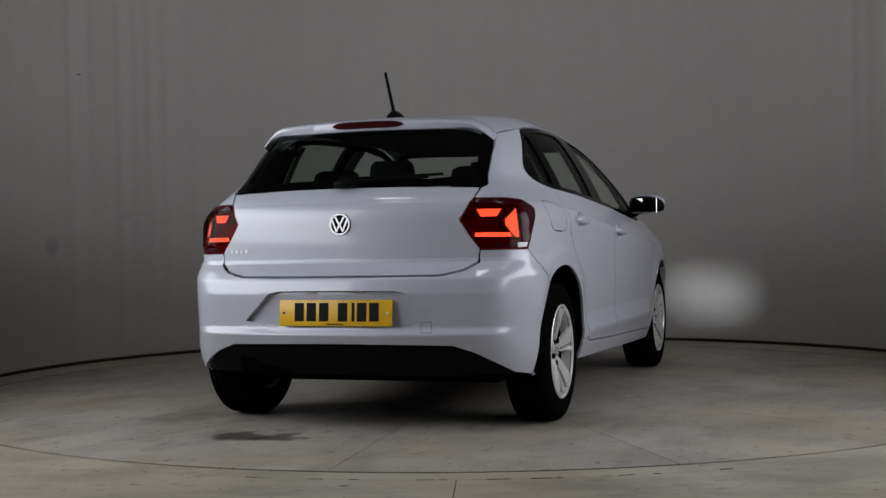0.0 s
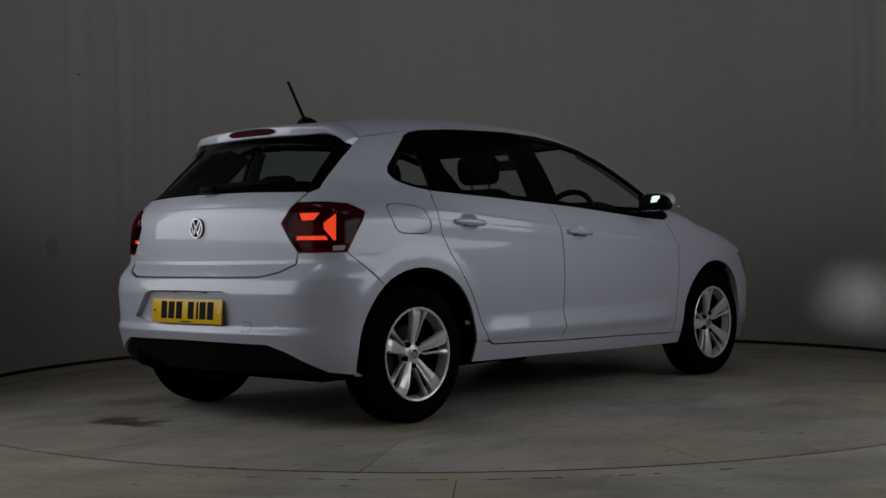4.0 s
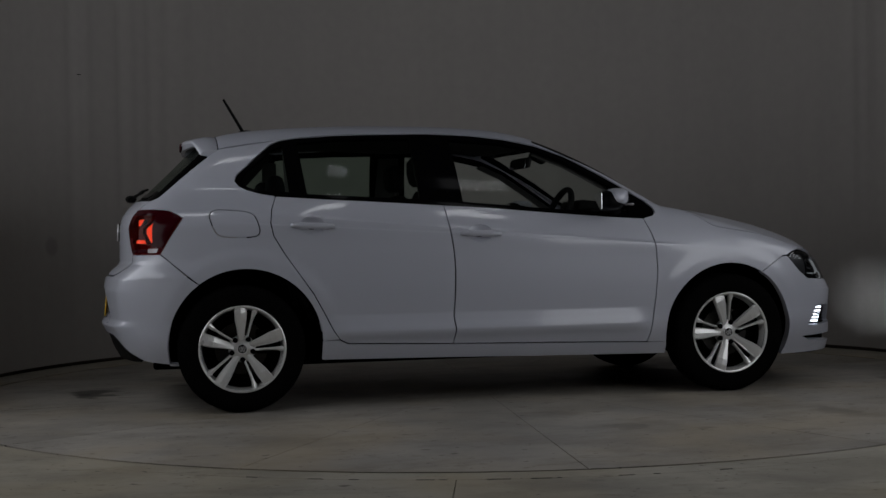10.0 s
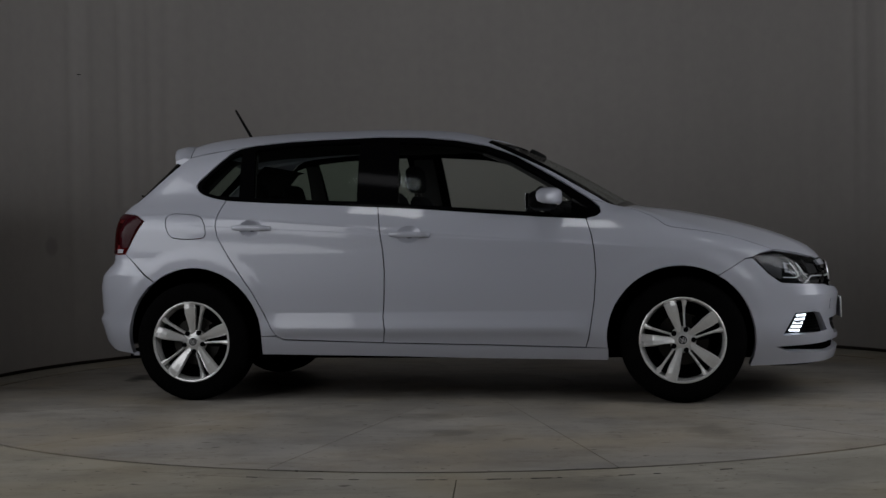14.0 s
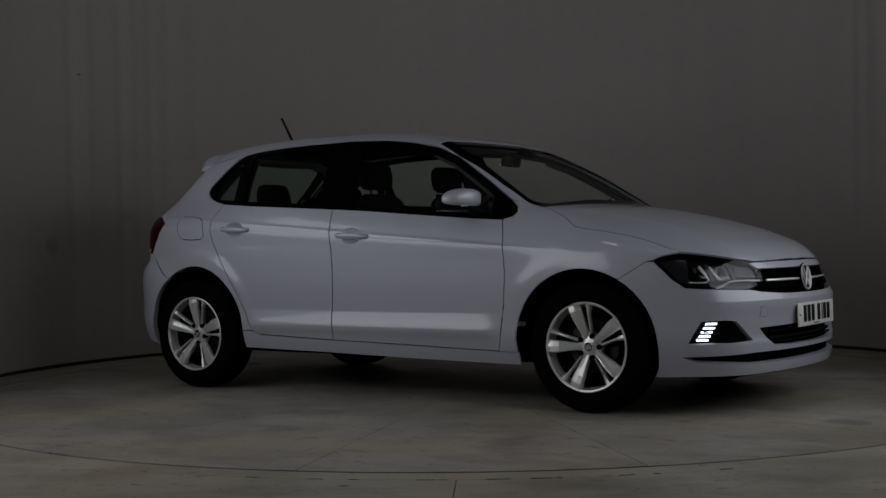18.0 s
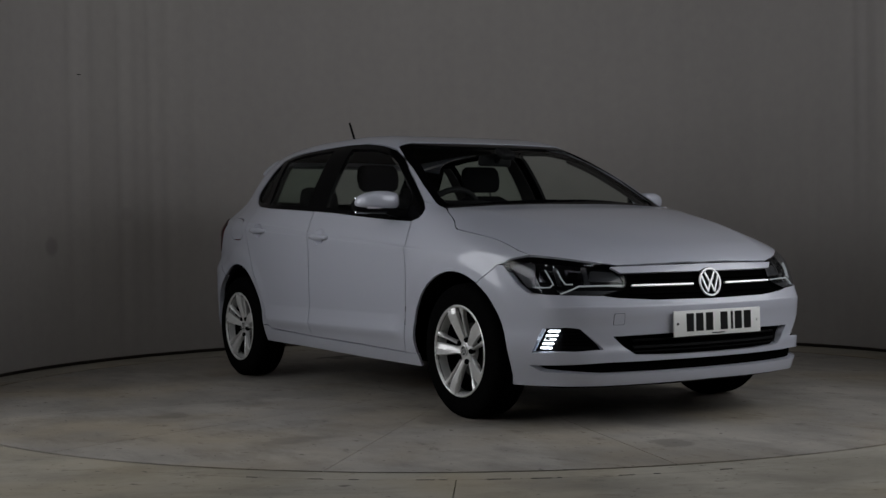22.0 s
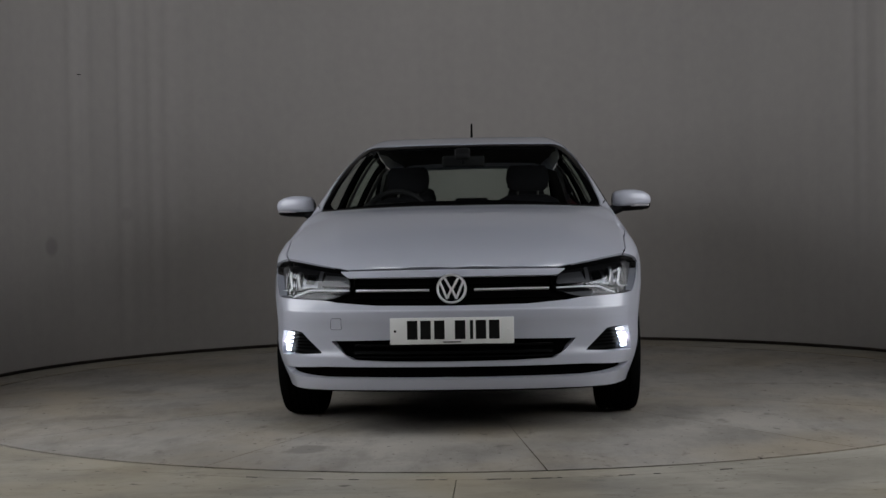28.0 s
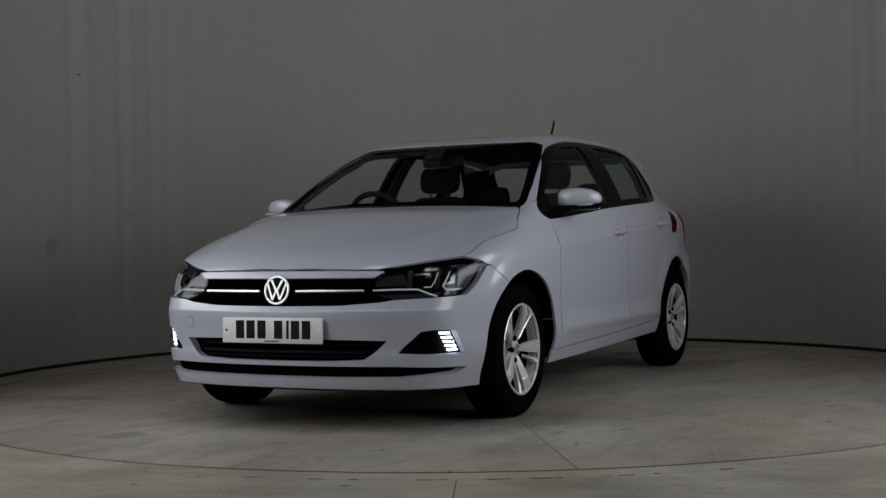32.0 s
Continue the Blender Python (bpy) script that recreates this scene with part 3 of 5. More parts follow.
floor = tagged(new("floor"), "worn grey concrete studio floor around the turntable", "floor", kind="structure")
KERB = 3.0
joint = -math.pi / 2 - 0.0225
for k in range(4):
    a0 = joint + k * math.pi / 2
    V, F = sector(TABLE_R + 0.024, KERB, a0 + 0.785, a0 + 0.785 + math.pi / 2 - 0.0016, -0.06, 0.0, 40)
    part("edge_slab", poly_mesh("edge_slab", V, F, smooth=False), FLOOR_CONCRETE, floor)
    V, F = sector(KERB + 0.0015, 16, a0 + 0.0005, a0 + math.pi / 2 - 0.0005, -0.06, 0.0, 40)
    part("floor_slab", poly_mesh("floor_slab", V, F, smooth=False), FLOOR_CONCRETE, floor)
V, F = sector(TABLE_R - 0.05, 16, 0, 2 * math.pi, -0.12, -0.062, 96)
part("subfloor", poly_mesh("subfloor", V, F, smooth=False), GAP_BLACK, floor)

for turned, wide in ((-11.2, 1.4), (-8.4, 0.9), (-3.9, 1.6), (-2.4, 0.7), (0.7, 2.1), (3.6, 1.8), (5.3, 0.4), (9.4, 1.5), (11.8, 0.6), (16.5, 1.2), (-15.6, 1.1)):
    a = radians(turned - 90)
    V, F = sector(KERB - 0.0025, KERB + 0.002 + 0.001 * wide, a, a + radians(wide) * 0.75, -0.004, 0.0012, 6)
    part("joint_chip", poly_mesh("joint_chip", V, F, smooth=False), GAP_BLACK, floor)

WALL_C, WALL_R, WALL_H = (0.025, 0.24), 3.09, 3.9


def wall_r(a, z):
    """The wall's radius: a slightly uneven sheet with soft upright folds."""
    d = math.degrees(a) % 360
    r = WALL_R + 0.010 * math.sin(3.1 * a + 0.4) + 0.005 * math.sin(7.3 * a)
    for centre, width, deep in ((154.7, 0.9, 0.016), (151.9, 0.6, -0.008), (146.0, 0.7, 0.016), (144.3, 0.6, -0.007), (140.8, 0.8, 0.014), (138, 1.0, 0.012), (133.5, 1.2, 0.010),
                                (30.1, 0.8, 0.018), (27.8, 0.7, 0.014), (25.7, 0.7, -0.009), (23.2, 1.1, 0.013), (39.9, 1.8, 0.006), (53.5, 2.4, 0.005), (72.3, 3, 0.005), (99.5, 3, 0.005)):
        r += 0.85 * deep * math.exp(-((d - centre) / width) ** 2) * (0.25 + 0.75 * min(1, max(0, (z - 0.3) / 1.6)))
    return r


def curved_wall():
    a0, a1, n = radians(-11), radians(191), 400
    zs = [0.026, 0.05, 0.25, 0.5, 0.8, 1.1, 1.5, 1.9, 2.4, 2.9, WALL_H]
    V, F = [], []
    for i in range(n + 1):
        a = a0 + (a1 - a0) * i / n
        for z in zs:
            r = wall_r(a, z)
            V.append((WALL_C[0] + r * math.cos(a), WALL_C[1] + r * math.sin(a), z))
        for z in zs[::-1]:
            r = wall_r(a, z) + 0.05
            V.append((WALL_C[0] + r * math.cos(a), WALL_C[1] + r * math.sin(a), z))
    k = 2 * len(zs)
    for i in range(n):
        for j in range(k):
            q = (j + 1) % k
            F.append((i * k + j, i * k + q, (i + 1) * k + q, (i + 1) * k + j))
    F += [tuple(range(k))[::-1], tuple(range(n * k, n * k + k))]
    me = poly_mesh("wall_curved", V, F, angle=50)
    ob = part("wall_curved", me, WALL, None, "pale grey curved studio wall with soft upright folds")
    tagged(ob, category="wall", kind="structure")
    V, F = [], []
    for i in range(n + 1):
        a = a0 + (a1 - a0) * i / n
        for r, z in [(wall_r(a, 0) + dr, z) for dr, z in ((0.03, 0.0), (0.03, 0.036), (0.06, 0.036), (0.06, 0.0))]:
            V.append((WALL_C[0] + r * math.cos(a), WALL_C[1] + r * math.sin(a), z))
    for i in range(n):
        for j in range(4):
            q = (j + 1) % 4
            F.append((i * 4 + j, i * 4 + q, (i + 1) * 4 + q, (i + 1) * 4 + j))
    # Dark strip set back under the wall; its colour paints the gap's shadow.
    base = part("baseboard", poly_mesh("baseboard", V, F), GAP_SHADE, None, "dark strip standing in for the shadow gap along the foot of the wall")
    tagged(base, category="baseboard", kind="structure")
    # a dark mark on the paint
    for name, a, z, w, h, mat in (("wall_mark", 153.35, 2.043, 0.016, 0.006, GAP_BLACK),):
        a = radians(a)
        r = wall_r(a, z) - 0.003
        m = Matrix.Translation((WALL_C[0] + r * math.cos(a), WALL_C[1] + r * math.sin(a), z)) @ pose(0, 0, 0, 0, 8, math.degrees(a))
        ob = part(name, box(0.004, w * 2, h, 0.001, 1, m), mat, None, "small dark scuff on the grey wall")
        tagged(ob, category="scuff", kind="structure")


curved_wall()

for name, sx, sy, m in (("wall_north", 24, 0.2, pose(0, 9, 2.45)), ("wall_south", 24, 0.2, pose(0, -13, 2.45)),
                        ("wall_east", 0.2, 22, pose(11, -2, 2.45)), ("wall_west", 0.2, 22, pose(-11, -2, 2.45))):
    ob = part(name, box(sx, sy, 5.1, 0, 1, m), HALL, None, "plain dark hall wall", smooth=False)
    tagged(ob, category="wall", kind="structure")
ob = part("ceiling", box(24, 24, 0.2, 0, 1, pose(0, -2, 5.0)), HALL, None, "plain dark hall ceiling", smooth=False)
tagged(ob, category="ceiling", kind="structure")


# ---- the car ----
car = thing("car", "pale silver five-door hatchback with alloy wheels, parked on the turntable", "car")


def arc(cx, cz, r, a0, a1, n=18):
    return [(cx + r * math.cos(radians(a0 + (a1 - a0) * i / n)), cz + r * math.sin(radians(a0 + (a1 - a0) * i / n))) for i in range(n + 1)]


# lines on the car's right-hand side
BELT = [(-1.097, 1.056), (-0.871, 1.039), (-0.580, 1.022), (-0.257, 1.001), (-0.004, 0.985), (0.283, 0.960), (0.569, 0.937), (0.741, 0.925), (0.812, 0.921)]
QUARTER_SEAM = [(-1.097, 1.056), (-1.122, 0.988), (-1.130, 0.922), (-1.117, 0.858), (-1.063, 0.766), (-0.997, 0.670), (-0.927, 0.569), (-0.872, 0.467), (-0.829, 0.381), (-0.803, 0.343), (-0.762, 0.321)]
B_SEAM = [(-0.257, 1.001), (-0.234, 0.857), (-0.221, 0.771), (-0.214, 0.671), (-0.219, 0.528), (-0.227, 0.442), (-0.217, 0.371), (-0.231, 0.304)]
F_SEAM = [(0.812, 0.921), (0.840, 0.837), (0.853, 0.766), (0.860, 0.652), (0.849, 0.510), (0.832, 0.397), (0.819, 0.325), (0.803, 0.278)]
DOOR_FOOT = [(-0.762, 0.321), (-0.532, 0.314), (-0.231, 0.304), (0.270, 0.293), (0.803, 0.278)]
DLO_BACK = [(-1.171, 1.070), (-1.236, 1.090), (-1.272, 1.110), (-1.291, 1.137), (-1.281, 1.164), (-1.233, 1.208), (-1.176, 1.262), (-1.105, 1.322), (-1.062, 1.343)]
DLO_TOP = [(-0.987, 1.356), (-0.805, 1.370), (-0.596, 1.378), (-0.299, 1.384), (-0.061, 1.375), (0.118, 1.353), (0.296, 1.316), (0.442, 1.258), (0.585, 1.175), (0.726, 1.088), (0.837, 1.015)]
DLO_NOSE = [(0.877, 0.979), (0.883, 0.952), (0.866, 0.935)]
FENDER_TOP = np.concatenate([line("top", (1.0, -0.708), (1.071, -0.745), (1.150, -0.768)), line("side", (1.215, 0.874), (1.372, 0.848), (1.544, 0.811), (1.659, 0.771))])
edge_y = curve([p[0] for p in FENDER_TOP], [p[1] for p in FENDER_TOP])
edge_x = np.linspace(FENDER_TOP[0][0], FENDER_TOP[-1][0], 34)
FENDER_TOP = on_skin("top", np.stack([edge_x, edge_y(edge_x)], 1))
HATCH_EDGE = line("top", (-1.362, -0.556), (-1.396, -0.563), (-1.494, -0.575), (-1.584, -0.586), (-1.660, -0.604))
HATCH_EDGE2 = line("tail", (39.6, 1.043), (37.9, 1.018), (36.9, 0.999))
LAMP_TOP = line("tail", (44.5, 0.998), (50.2, 0.990), (54.8, 0.953))
LAMP_OUT = line("tail", (52.3, 0.868), (49.7, 0.778))
LAMP_IN = line("tail", (37.4, 0.781), (34.9, 0.842), (32.7, 0.906), (35.3, 0.974))
HEAD_TOP = line("nose", (46.2, 0.751), (51.0, 0.732), (53.0, 0.714))
FRONT_SEAM = line("side", (1.585, 0.708), (1.455, 0.628))
REAR_SEAM = line("side", (-1.655, 0.776), (-1.485, 0.632))
ar, af = ARCH[1], ARCH[0]
REAR_ARCH_DOOR = line("side", *arc(ar[0], ar[1], ar[2], 126, 1.5))
REAR_ARCH_TAIL = line("side", *arc(ar[0], ar[1], ar[2], 126, 194, 10))
FRONT_ARCH_DOOR = line("side", *arc(af[0], af[1], af[2], 60, 187))
FRONT_ARCH_NOSE = line("side", *arc(af[0], af[1], af[2], 60, -16, 10))
A_FOOT = line("top", (0.962, -0.705))

HANDLES = ((-0.930, 0.905), (-0.085, 0.855))


def ellipse(cx, cz, a, b, n=24):
    return line("side", *[(cx + a * math.cos(2 * math.pi * i / n), cz + b * math.sin(2 * math.pi * i / n)) for i in range(n)])


FLAP = line("side", *eased(np.array([(-1.426, 0.956), (-1.414, 0.985), (-1.377, 0.993), (-1.243, 0.982), (-1.203, 0.961), (-1.183, 0.903), (-1.181, 0.868), (-1.213, 0.852), (-1.360, 0.854), (-1.398, 0.875)]), 0.05))

# doors
rear_doors = panel("rear_door", "side", line("side", *BELT[:4], *B_SEAM[1:], *DOOR_FOOT[2:0:-1], *QUARTER_SEAM[:0:-1]), PAINT, car,
                   holes=[ellipse(*HANDLES[0], 0.062, 0.042)], pair=True, depth=0.014, gap=0.0032, label="pale silver rear door panel")
front_doors = panel("front_door", "side", line("side", *BELT[3:], *F_SEAM[1:], *DOOR_FOOT[3:2:-1], *B_SEAM[:0:-1]), PAINT, car,
                    holes=[ellipse(*HANDLES[1], 0.062, 0.042)], pair=True, depth=0.014, gap=0.0032, label="pale silver front door panel")
# black sheets added behind the doors so that the shut lines look shaded
panel("seam_backing", "side", line("side", (-1.16, 1.00), (-1.10, 0.72), (-0.895, 0.49), (-0.855, 0.33), (0.865, 0.265), (0.885, 0.70), (0.86, 0.915), (0.30, 0.945), (-0.60, 1.005), (-1.10, 1.04)), DARK_INSIDE, car,
      pair=True, lift=-0.024, depth=0.01, spacing=0.06, label="black backing sheet added to darken the shut lines")
# sills, quarters, wings
panel("sill", "side", line("side", (-0.889, 0.243), (-0.306, 0.234), (0.269, 0.222), (0.913, 0.212), (0.913, 0.274), (0.803, 0.275), (0.270, 0.290), (-0.231, 0.301), (-0.532, 0.311), (-0.762, 0.318), (-0.803, 0.338), (-0.886, 0.338)),
      PAINT, car, pair=True, label="pale silver sill under the doors")
panel("rear_quarter", "side", np.concatenate([line("side", *QUARTER_SEAM[-2::-1], *DLO_BACK), HATCH_EDGE, HATCH_EDGE2, LAMP_TOP, LAMP_OUT, REAR_SEAM, REAR_ARCH_DOOR]), PAINT, car,
      holes=[FLAP], pair=True, spacing=0.018, label="pale silver rear quarter panel and pillar")
panel("fuel_flap", "side", FLAP, PAINT, car, gap=0.003)
panel("front_wing", "side", np.concatenate([line("side", *F_SEAM[::-1], DLO_NOSE[2], DLO_NOSE[1], DLO_NOSE[0], DLO_TOP[-1]), A_FOOT, FENDER_TOP, HEAD_TOP, FRONT_SEAM, FRONT_ARCH_DOOR]), PAINT, car,
      pair=True, spacing=0.017, gap=0.002, label="pale silver front wing")
# bonnet, roof with its pillars, tailgate
BONNET_REAR = line("top", (1.085, -0.001), (1.06, -0.30), (1.03, -0.55), (1.005, -0.69))
BONNET_FRONT = line("nose", (42.5, 0.744), (38.7, 0.735), (34.5, 0.723), (30.0, 0.710), (25.6, 0.697), (20.0, 0.699), (13.0, 0.701), (0.05, 0.702))
panel("bonnet", "top", both(np.concatenate([BONNET_REAR, FENDER_TOP, HEAD_TOP[:1], BONNET_FRONT])), PAINT, car, gap=0.0013, label="pale silver bonnet")
SCREEN_TOP = line("top", (0.365, -0.001), (0.352, -0.20), (0.325, -0.40), (0.285, -0.556))
SCREEN_SIDE = line("top", (0.458, -0.615), (0.733, -0.680), (0.894, -0.708), (0.958, -0.706))
SPOILER_SEAM = line("top", (-1.365, -0.52), (-1.375, -0.30), (-1.38, -0.001))
panel("roof", "top", both(np.concatenate([SCREEN_TOP, SCREEN_SIDE, A_FOOT, line("side", *DLO_TOP[::-1], DLO_BACK[-1]), HATCH_EDGE[:1], SPOILER_SEAM])), PAINT, car, label="pale silver roof with the windscreen pillars")
GLASS_FOOT = line("tail", (20.0, 1.053), (0.05, 1.056))
HATCH_FOOT = line("tail", (0.05, 0.676), (16.4, 0.675), (27.4, 0.677), (32.8, 0.697), (36.9, 0.731))
tailgate = panel("tailgate", "tail", both(np.concatenate([HATCH_FOOT, LAMP_IN, HATCH_EDGE2[::-1], GLASS_FOOT])), PAINT, car, depth=0.016, label="pale silver tailgate")[0]
# bumpers
RECESS = both(line("tail", (0.05, 0.457), (17.0, 0.459), (25.6, 0.486), (18.4, 0.601), (15.8, 0.611), (0.05, 0.613)))
DIFF = [(55.0, 0.237), (44.7, 0.261), (40.2, 0.299), (34.5, 0.351), (29.5, 0.381), (14.0, 0.386), (0.05, 0.388)]
rear_bumper = panel("rear_bumper", "tail", both(np.concatenate([line("tail", (0.05, 0.671), (16.4, 0.670), (27.4, 0.672), (32.8, 0.692), (37.1, 0.727), (37.4, 0.777)), LAMP_OUT[1:], REAR_SEAM, REAR_ARCH_TAIL, line("tail", *DIFF)])),
                    PAINT, car, holes=[RECESS], depth=0.03, spacing=0.025, label="pale silver rear bumper")[0]
panel("plate_recess", "tail", RECESS, PAINT, rear_bumper, lift=-0.026, gap=-0.004, spacing=0.04)
REAR_TOW = line("tail", (22.4, 0.480), (24.9, 0.480), (24.9, 0.438), (22.4, 0.438))
panel("towing_cover", "tail", REAR_TOW, PAINT, rear_bumper, lift=0.0012, depth=0.002, gap=0, ease=0.006)
V, F, N, k = panel_mesh("towing_groove", "tail", REAR_TOW, lift=0.0006, depth=0.001, gap=-0.002, ease=0.006)
part("towing_groove", finish_panel("towing_groove", V, F, N, k, False), GAP_BLACK, rear_bumper)
panel("diffuser", "tail", both(line("tail", (0.05, 0.384), (14.0, 0.382), (29.5, 0.377), (34.5, 0.347), (40.2, 0.295), (43.6, 0.262), (42.6, 0.249), (40.0, 0.247), (25.0, 0.244), (0.05, 0.244))), SATIN_BLACK, rear_bumper, lift=-0.012, depth=0.05, label="black plastic lower valance")
INTAKE = both(line("nose", (0.05, 0.402), (14.0, 0.401), (27.5, 0.397), (25.0, 0.352), (22.3, 0.318), (14.0, 0.312), (0.05, 0.311)))
SLOT = both(line("nose", (0.05, 0.287), (13.0, 0.287), (29.3, 0.286), (46.5, 0.272), (43.3, 0.248), (29.3, 0.240), (13.0, 0.240), (0.05, 0.240)))
FOG = line("nose", (29.8, 0.345), (34.9, 0.433), (37.3, 0.438), (42.7, 0.434), (44.2, 0.384), (45.6, 0.328))
front_bumper = panel("front_bumper", "nose", both(np.concatenate([line("nose", (0.05, 0.547), (17.0, 0.550), (26.0, 0.562), (29.4, 0.572), (41.4, 0.581), (46.2, 0.587), (49.2, 0.630), (53.0, 0.709)), FRONT_SEAM, FRONT_ARCH_NOSE,
                     line("nose", (52.0, 0.178), (44.0, 0.180), (35.0, 0.185), (16.0, 0.188), (0.05, 0.190))])), PAINT, car, holes=[INTAKE, SLOT, FOG, mirrored(FOG)[::-1]], depth=0.035, spacing=0.022, label="pale silver front bumper")[0]
panel("intake_mesh", "nose", INTAKE, DARK_INSIDE, front_bumper, lift=-0.034, gap=-0.006, spacing=0.04, label="black lower air intake")
panel("lower_slot", "nose", SLOT, DARK_INSIDE, front_bumper, lift=-0.030, gap=-0.006, spacing=0.04, label="black lower slot")
for z, d in ((0.352, -0.016), (0.330, -0.016), (0.376, -0.016)):
    panel("intake_slat", "nose", both(line("nose", (0.05, z + 0.004), (22.5, z + 0.004), (22.5, z - 0.004), (0.05, z - 0.004))), SATIN_BLACK, front_bumper, lift=d, spacing=0.05, gap=0, ease=0)
panel("chin", "nose", both(line("nose", (0.05, 0.192), (30.0, 0.188), (48.0, 0.182), (46.0, 0.165), (30.0, 0.158), (0.05, 0.158))), SATIN_BLACK, front_bumper, lift=-0.03, depth=0.05, label="black chin spoiler")
TOW = line("nose", (27.2, 0.494), (24.9, 0.495), (25.0, 0.448), (27.5, 0.447))
panel("towing_cover", "nose", TOW, PAINT, front_bumper, lift=0.0012, depth=0.002, gap=0, ease=0.006)
V, F, N, k = panel_mesh("towing_groove", "nose", TOW, lift=0.0006, depth=0.001, gap=-0.002, ease=0.006)
part("towing_groove", finish_panel("towing_groove", V, F, N, k, False), GAP_BLACK, front_bumper)
# grille
GRILLE = both(line("nose", (0.05, 0.552), (17.0, 0.555), (25.5, 0.566), (28.6, 0.576), (24.0, 0.606), (23.6, 0.64), (24.6, 0.664), (12.0, 0.664), (0.05, 0.664)))
grille = panel("grille", "nose", GRILLE, DARK_INSIDE, car, lift=-0.022, gap=-0.004, label="black radiator grille with a chrome bar")[0]
panel("trim_strip", "nose", both(line("nose", (0.05, 0.664), (12.0, 0.664), (25.0, 0.664), (27.4, 0.693), (13.0, 0.698), (0.05, 0.699))), PAINT, grille, gap=0.002, label="pale silver strip over the grille")
for z in (0.640, 0.582):
    panel("grille_slat", "nose", both(line("nose", (0.05, z + 0.0035), (23.0, z + 0.0035), (23.0, z - 0.0035), (0.05, z - 0.0035))), DARK_INSIDE, grille, lift=-0.010, spacing=0.05, gap=0, ease=0)
panel("chrome_bar", "nose", line("nose", (5.2, 0.6145), (22.4, 0.6155), (22.4, 0.6085), (5.2, 0.6075)), CHROME, grille, pair=True, lift=0.001, spacing=0.05, gap=0, ease=0.001, label="bright chrome bar")

# glazing
panel("window_surround", "side", np.concatenate([line("side", *DLO_BACK, *DLO_TOP, *DLO_NOSE), line("side", *BELT[::-1])]), GLOSS_BLACK, car, pair=True, lift=-0.004, depth=0.02,
      holes=[line("side", (-1.262, 1.133), (-1.236, 1.175), (-1.105, 1.295), (-1.050, 1.315), (-1.030, 1.078), (-1.160, 1.086), (-1.225, 1.106)),
             line("side", (-0.972, 1.330), (-0.80, 1.346), (-0.60, 1.353), (-0.395, 1.355), (-0.375, 1.036), (-0.600, 1.048), (-0.940, 1.068)),
             line("side", (-0.180, 1.350), (0.10, 1.328), (0.275, 1.292), (0.42, 1.234), (0.56, 1.153), (0.70, 1.066), (0.735, 1.035), (0.735, 0.950), (0.50, 0.966), (0.20, 0.990), (-0.150, 1.020))],
      label="gloss black window surround")
for name, outline in (("quarter_window", [(-1.268, 1.131), (-1.240, 1.179), (-1.108, 1.300), (-1.044, 1.321), (-1.024, 1.072), (-1.160, 1.080), (-1.229, 1.101)]),
                      ("rear_door_window", [(-0.978, 1.336), (-0.80, 1.352), (-0.60, 1.359), (-0.389, 1.361), (-0.369, 1.030), (-0.600, 1.042), (-0.946, 1.062)]),
                      ("front_door_window", [(-0.186, 1.356), (0.10, 1.334), (0.279, 1.298), (0.425, 1.239), (0.566, 1.158), (0.707, 1.070), (0.741, 1.037), (0.741, 0.944), (0.50, 0.960), (0.20, 0.984), (-0.156, 1.014)])):
    panel(name, "side", line("side", *outline), GLASS if name == "front_door_window" else GLASS_DARK, car, pair=True, lift=-0.009, depth=0.001, gap=0, shadow=False, spacing=0.05, label="tinted side window")
SCREEN_FOOT = line("top", (1.02, -0.69), (1.04, -0.55), (1.075, -0.30), (1.10, -0.001))
SCREEN = both(np.concatenate([SCREEN_TOP, SCREEN_SIDE, SCREEN_FOOT]))
SCREEN_HOLE = both(line("top", (0.435, -0.001), (0.42, -0.20), (0.385, -0.40), (0.365, -0.512), (0.47, -0.566), (0.733, -0.636), (0.890, -0.668), (0.955, -0.640), (0.98, -0.40), (1.00, -0.001)))
panel("windscreen_border", "top", SCREEN, GLOSS_BLACK, car, holes=[SCREEN_HOLE], lift=-0.004, depth=0.004, label="black border of the windscreen")
panel("windscreen", "top", SCREEN, GLASS, car, lift=-0.010, depth=0.001, gap=0, shadow=False, spacing=0.05, label="clear windscreen")
REAR_GLASS = both(np.concatenate([line("top", (-1.40, -0.001), (-1.395, -0.30), (-1.385, -0.545)), HATCH_EDGE[1:], HATCH_EDGE2[:1], line("top", (-1.74, -0.40), (-1.785, -0.20), (-1.80, -0.001))]))
REAR_HOLE = both(line("top", (-1.425, -0.001), (-1.42, -0.30), (-1.415, -0.505), (-1.50, -0.522), (-1.60, -0.535), (-1.655, -0.548), (-1.71, -0.35), (-1.74, -0.001)))
panel("rear_window_border", "top", REAR_GLASS, GLOSS_BLACK, car, holes=[REAR_HOLE], lift=-0.004, depth=0.004, label="black border of the rear window")
panel("rear_window", "top", REAR_GLASS, GLASS_REAR, car, lift=-0.010, depth=0.001, gap=0, shadow=False, spacing=0.05, label="dark tinted rear window")


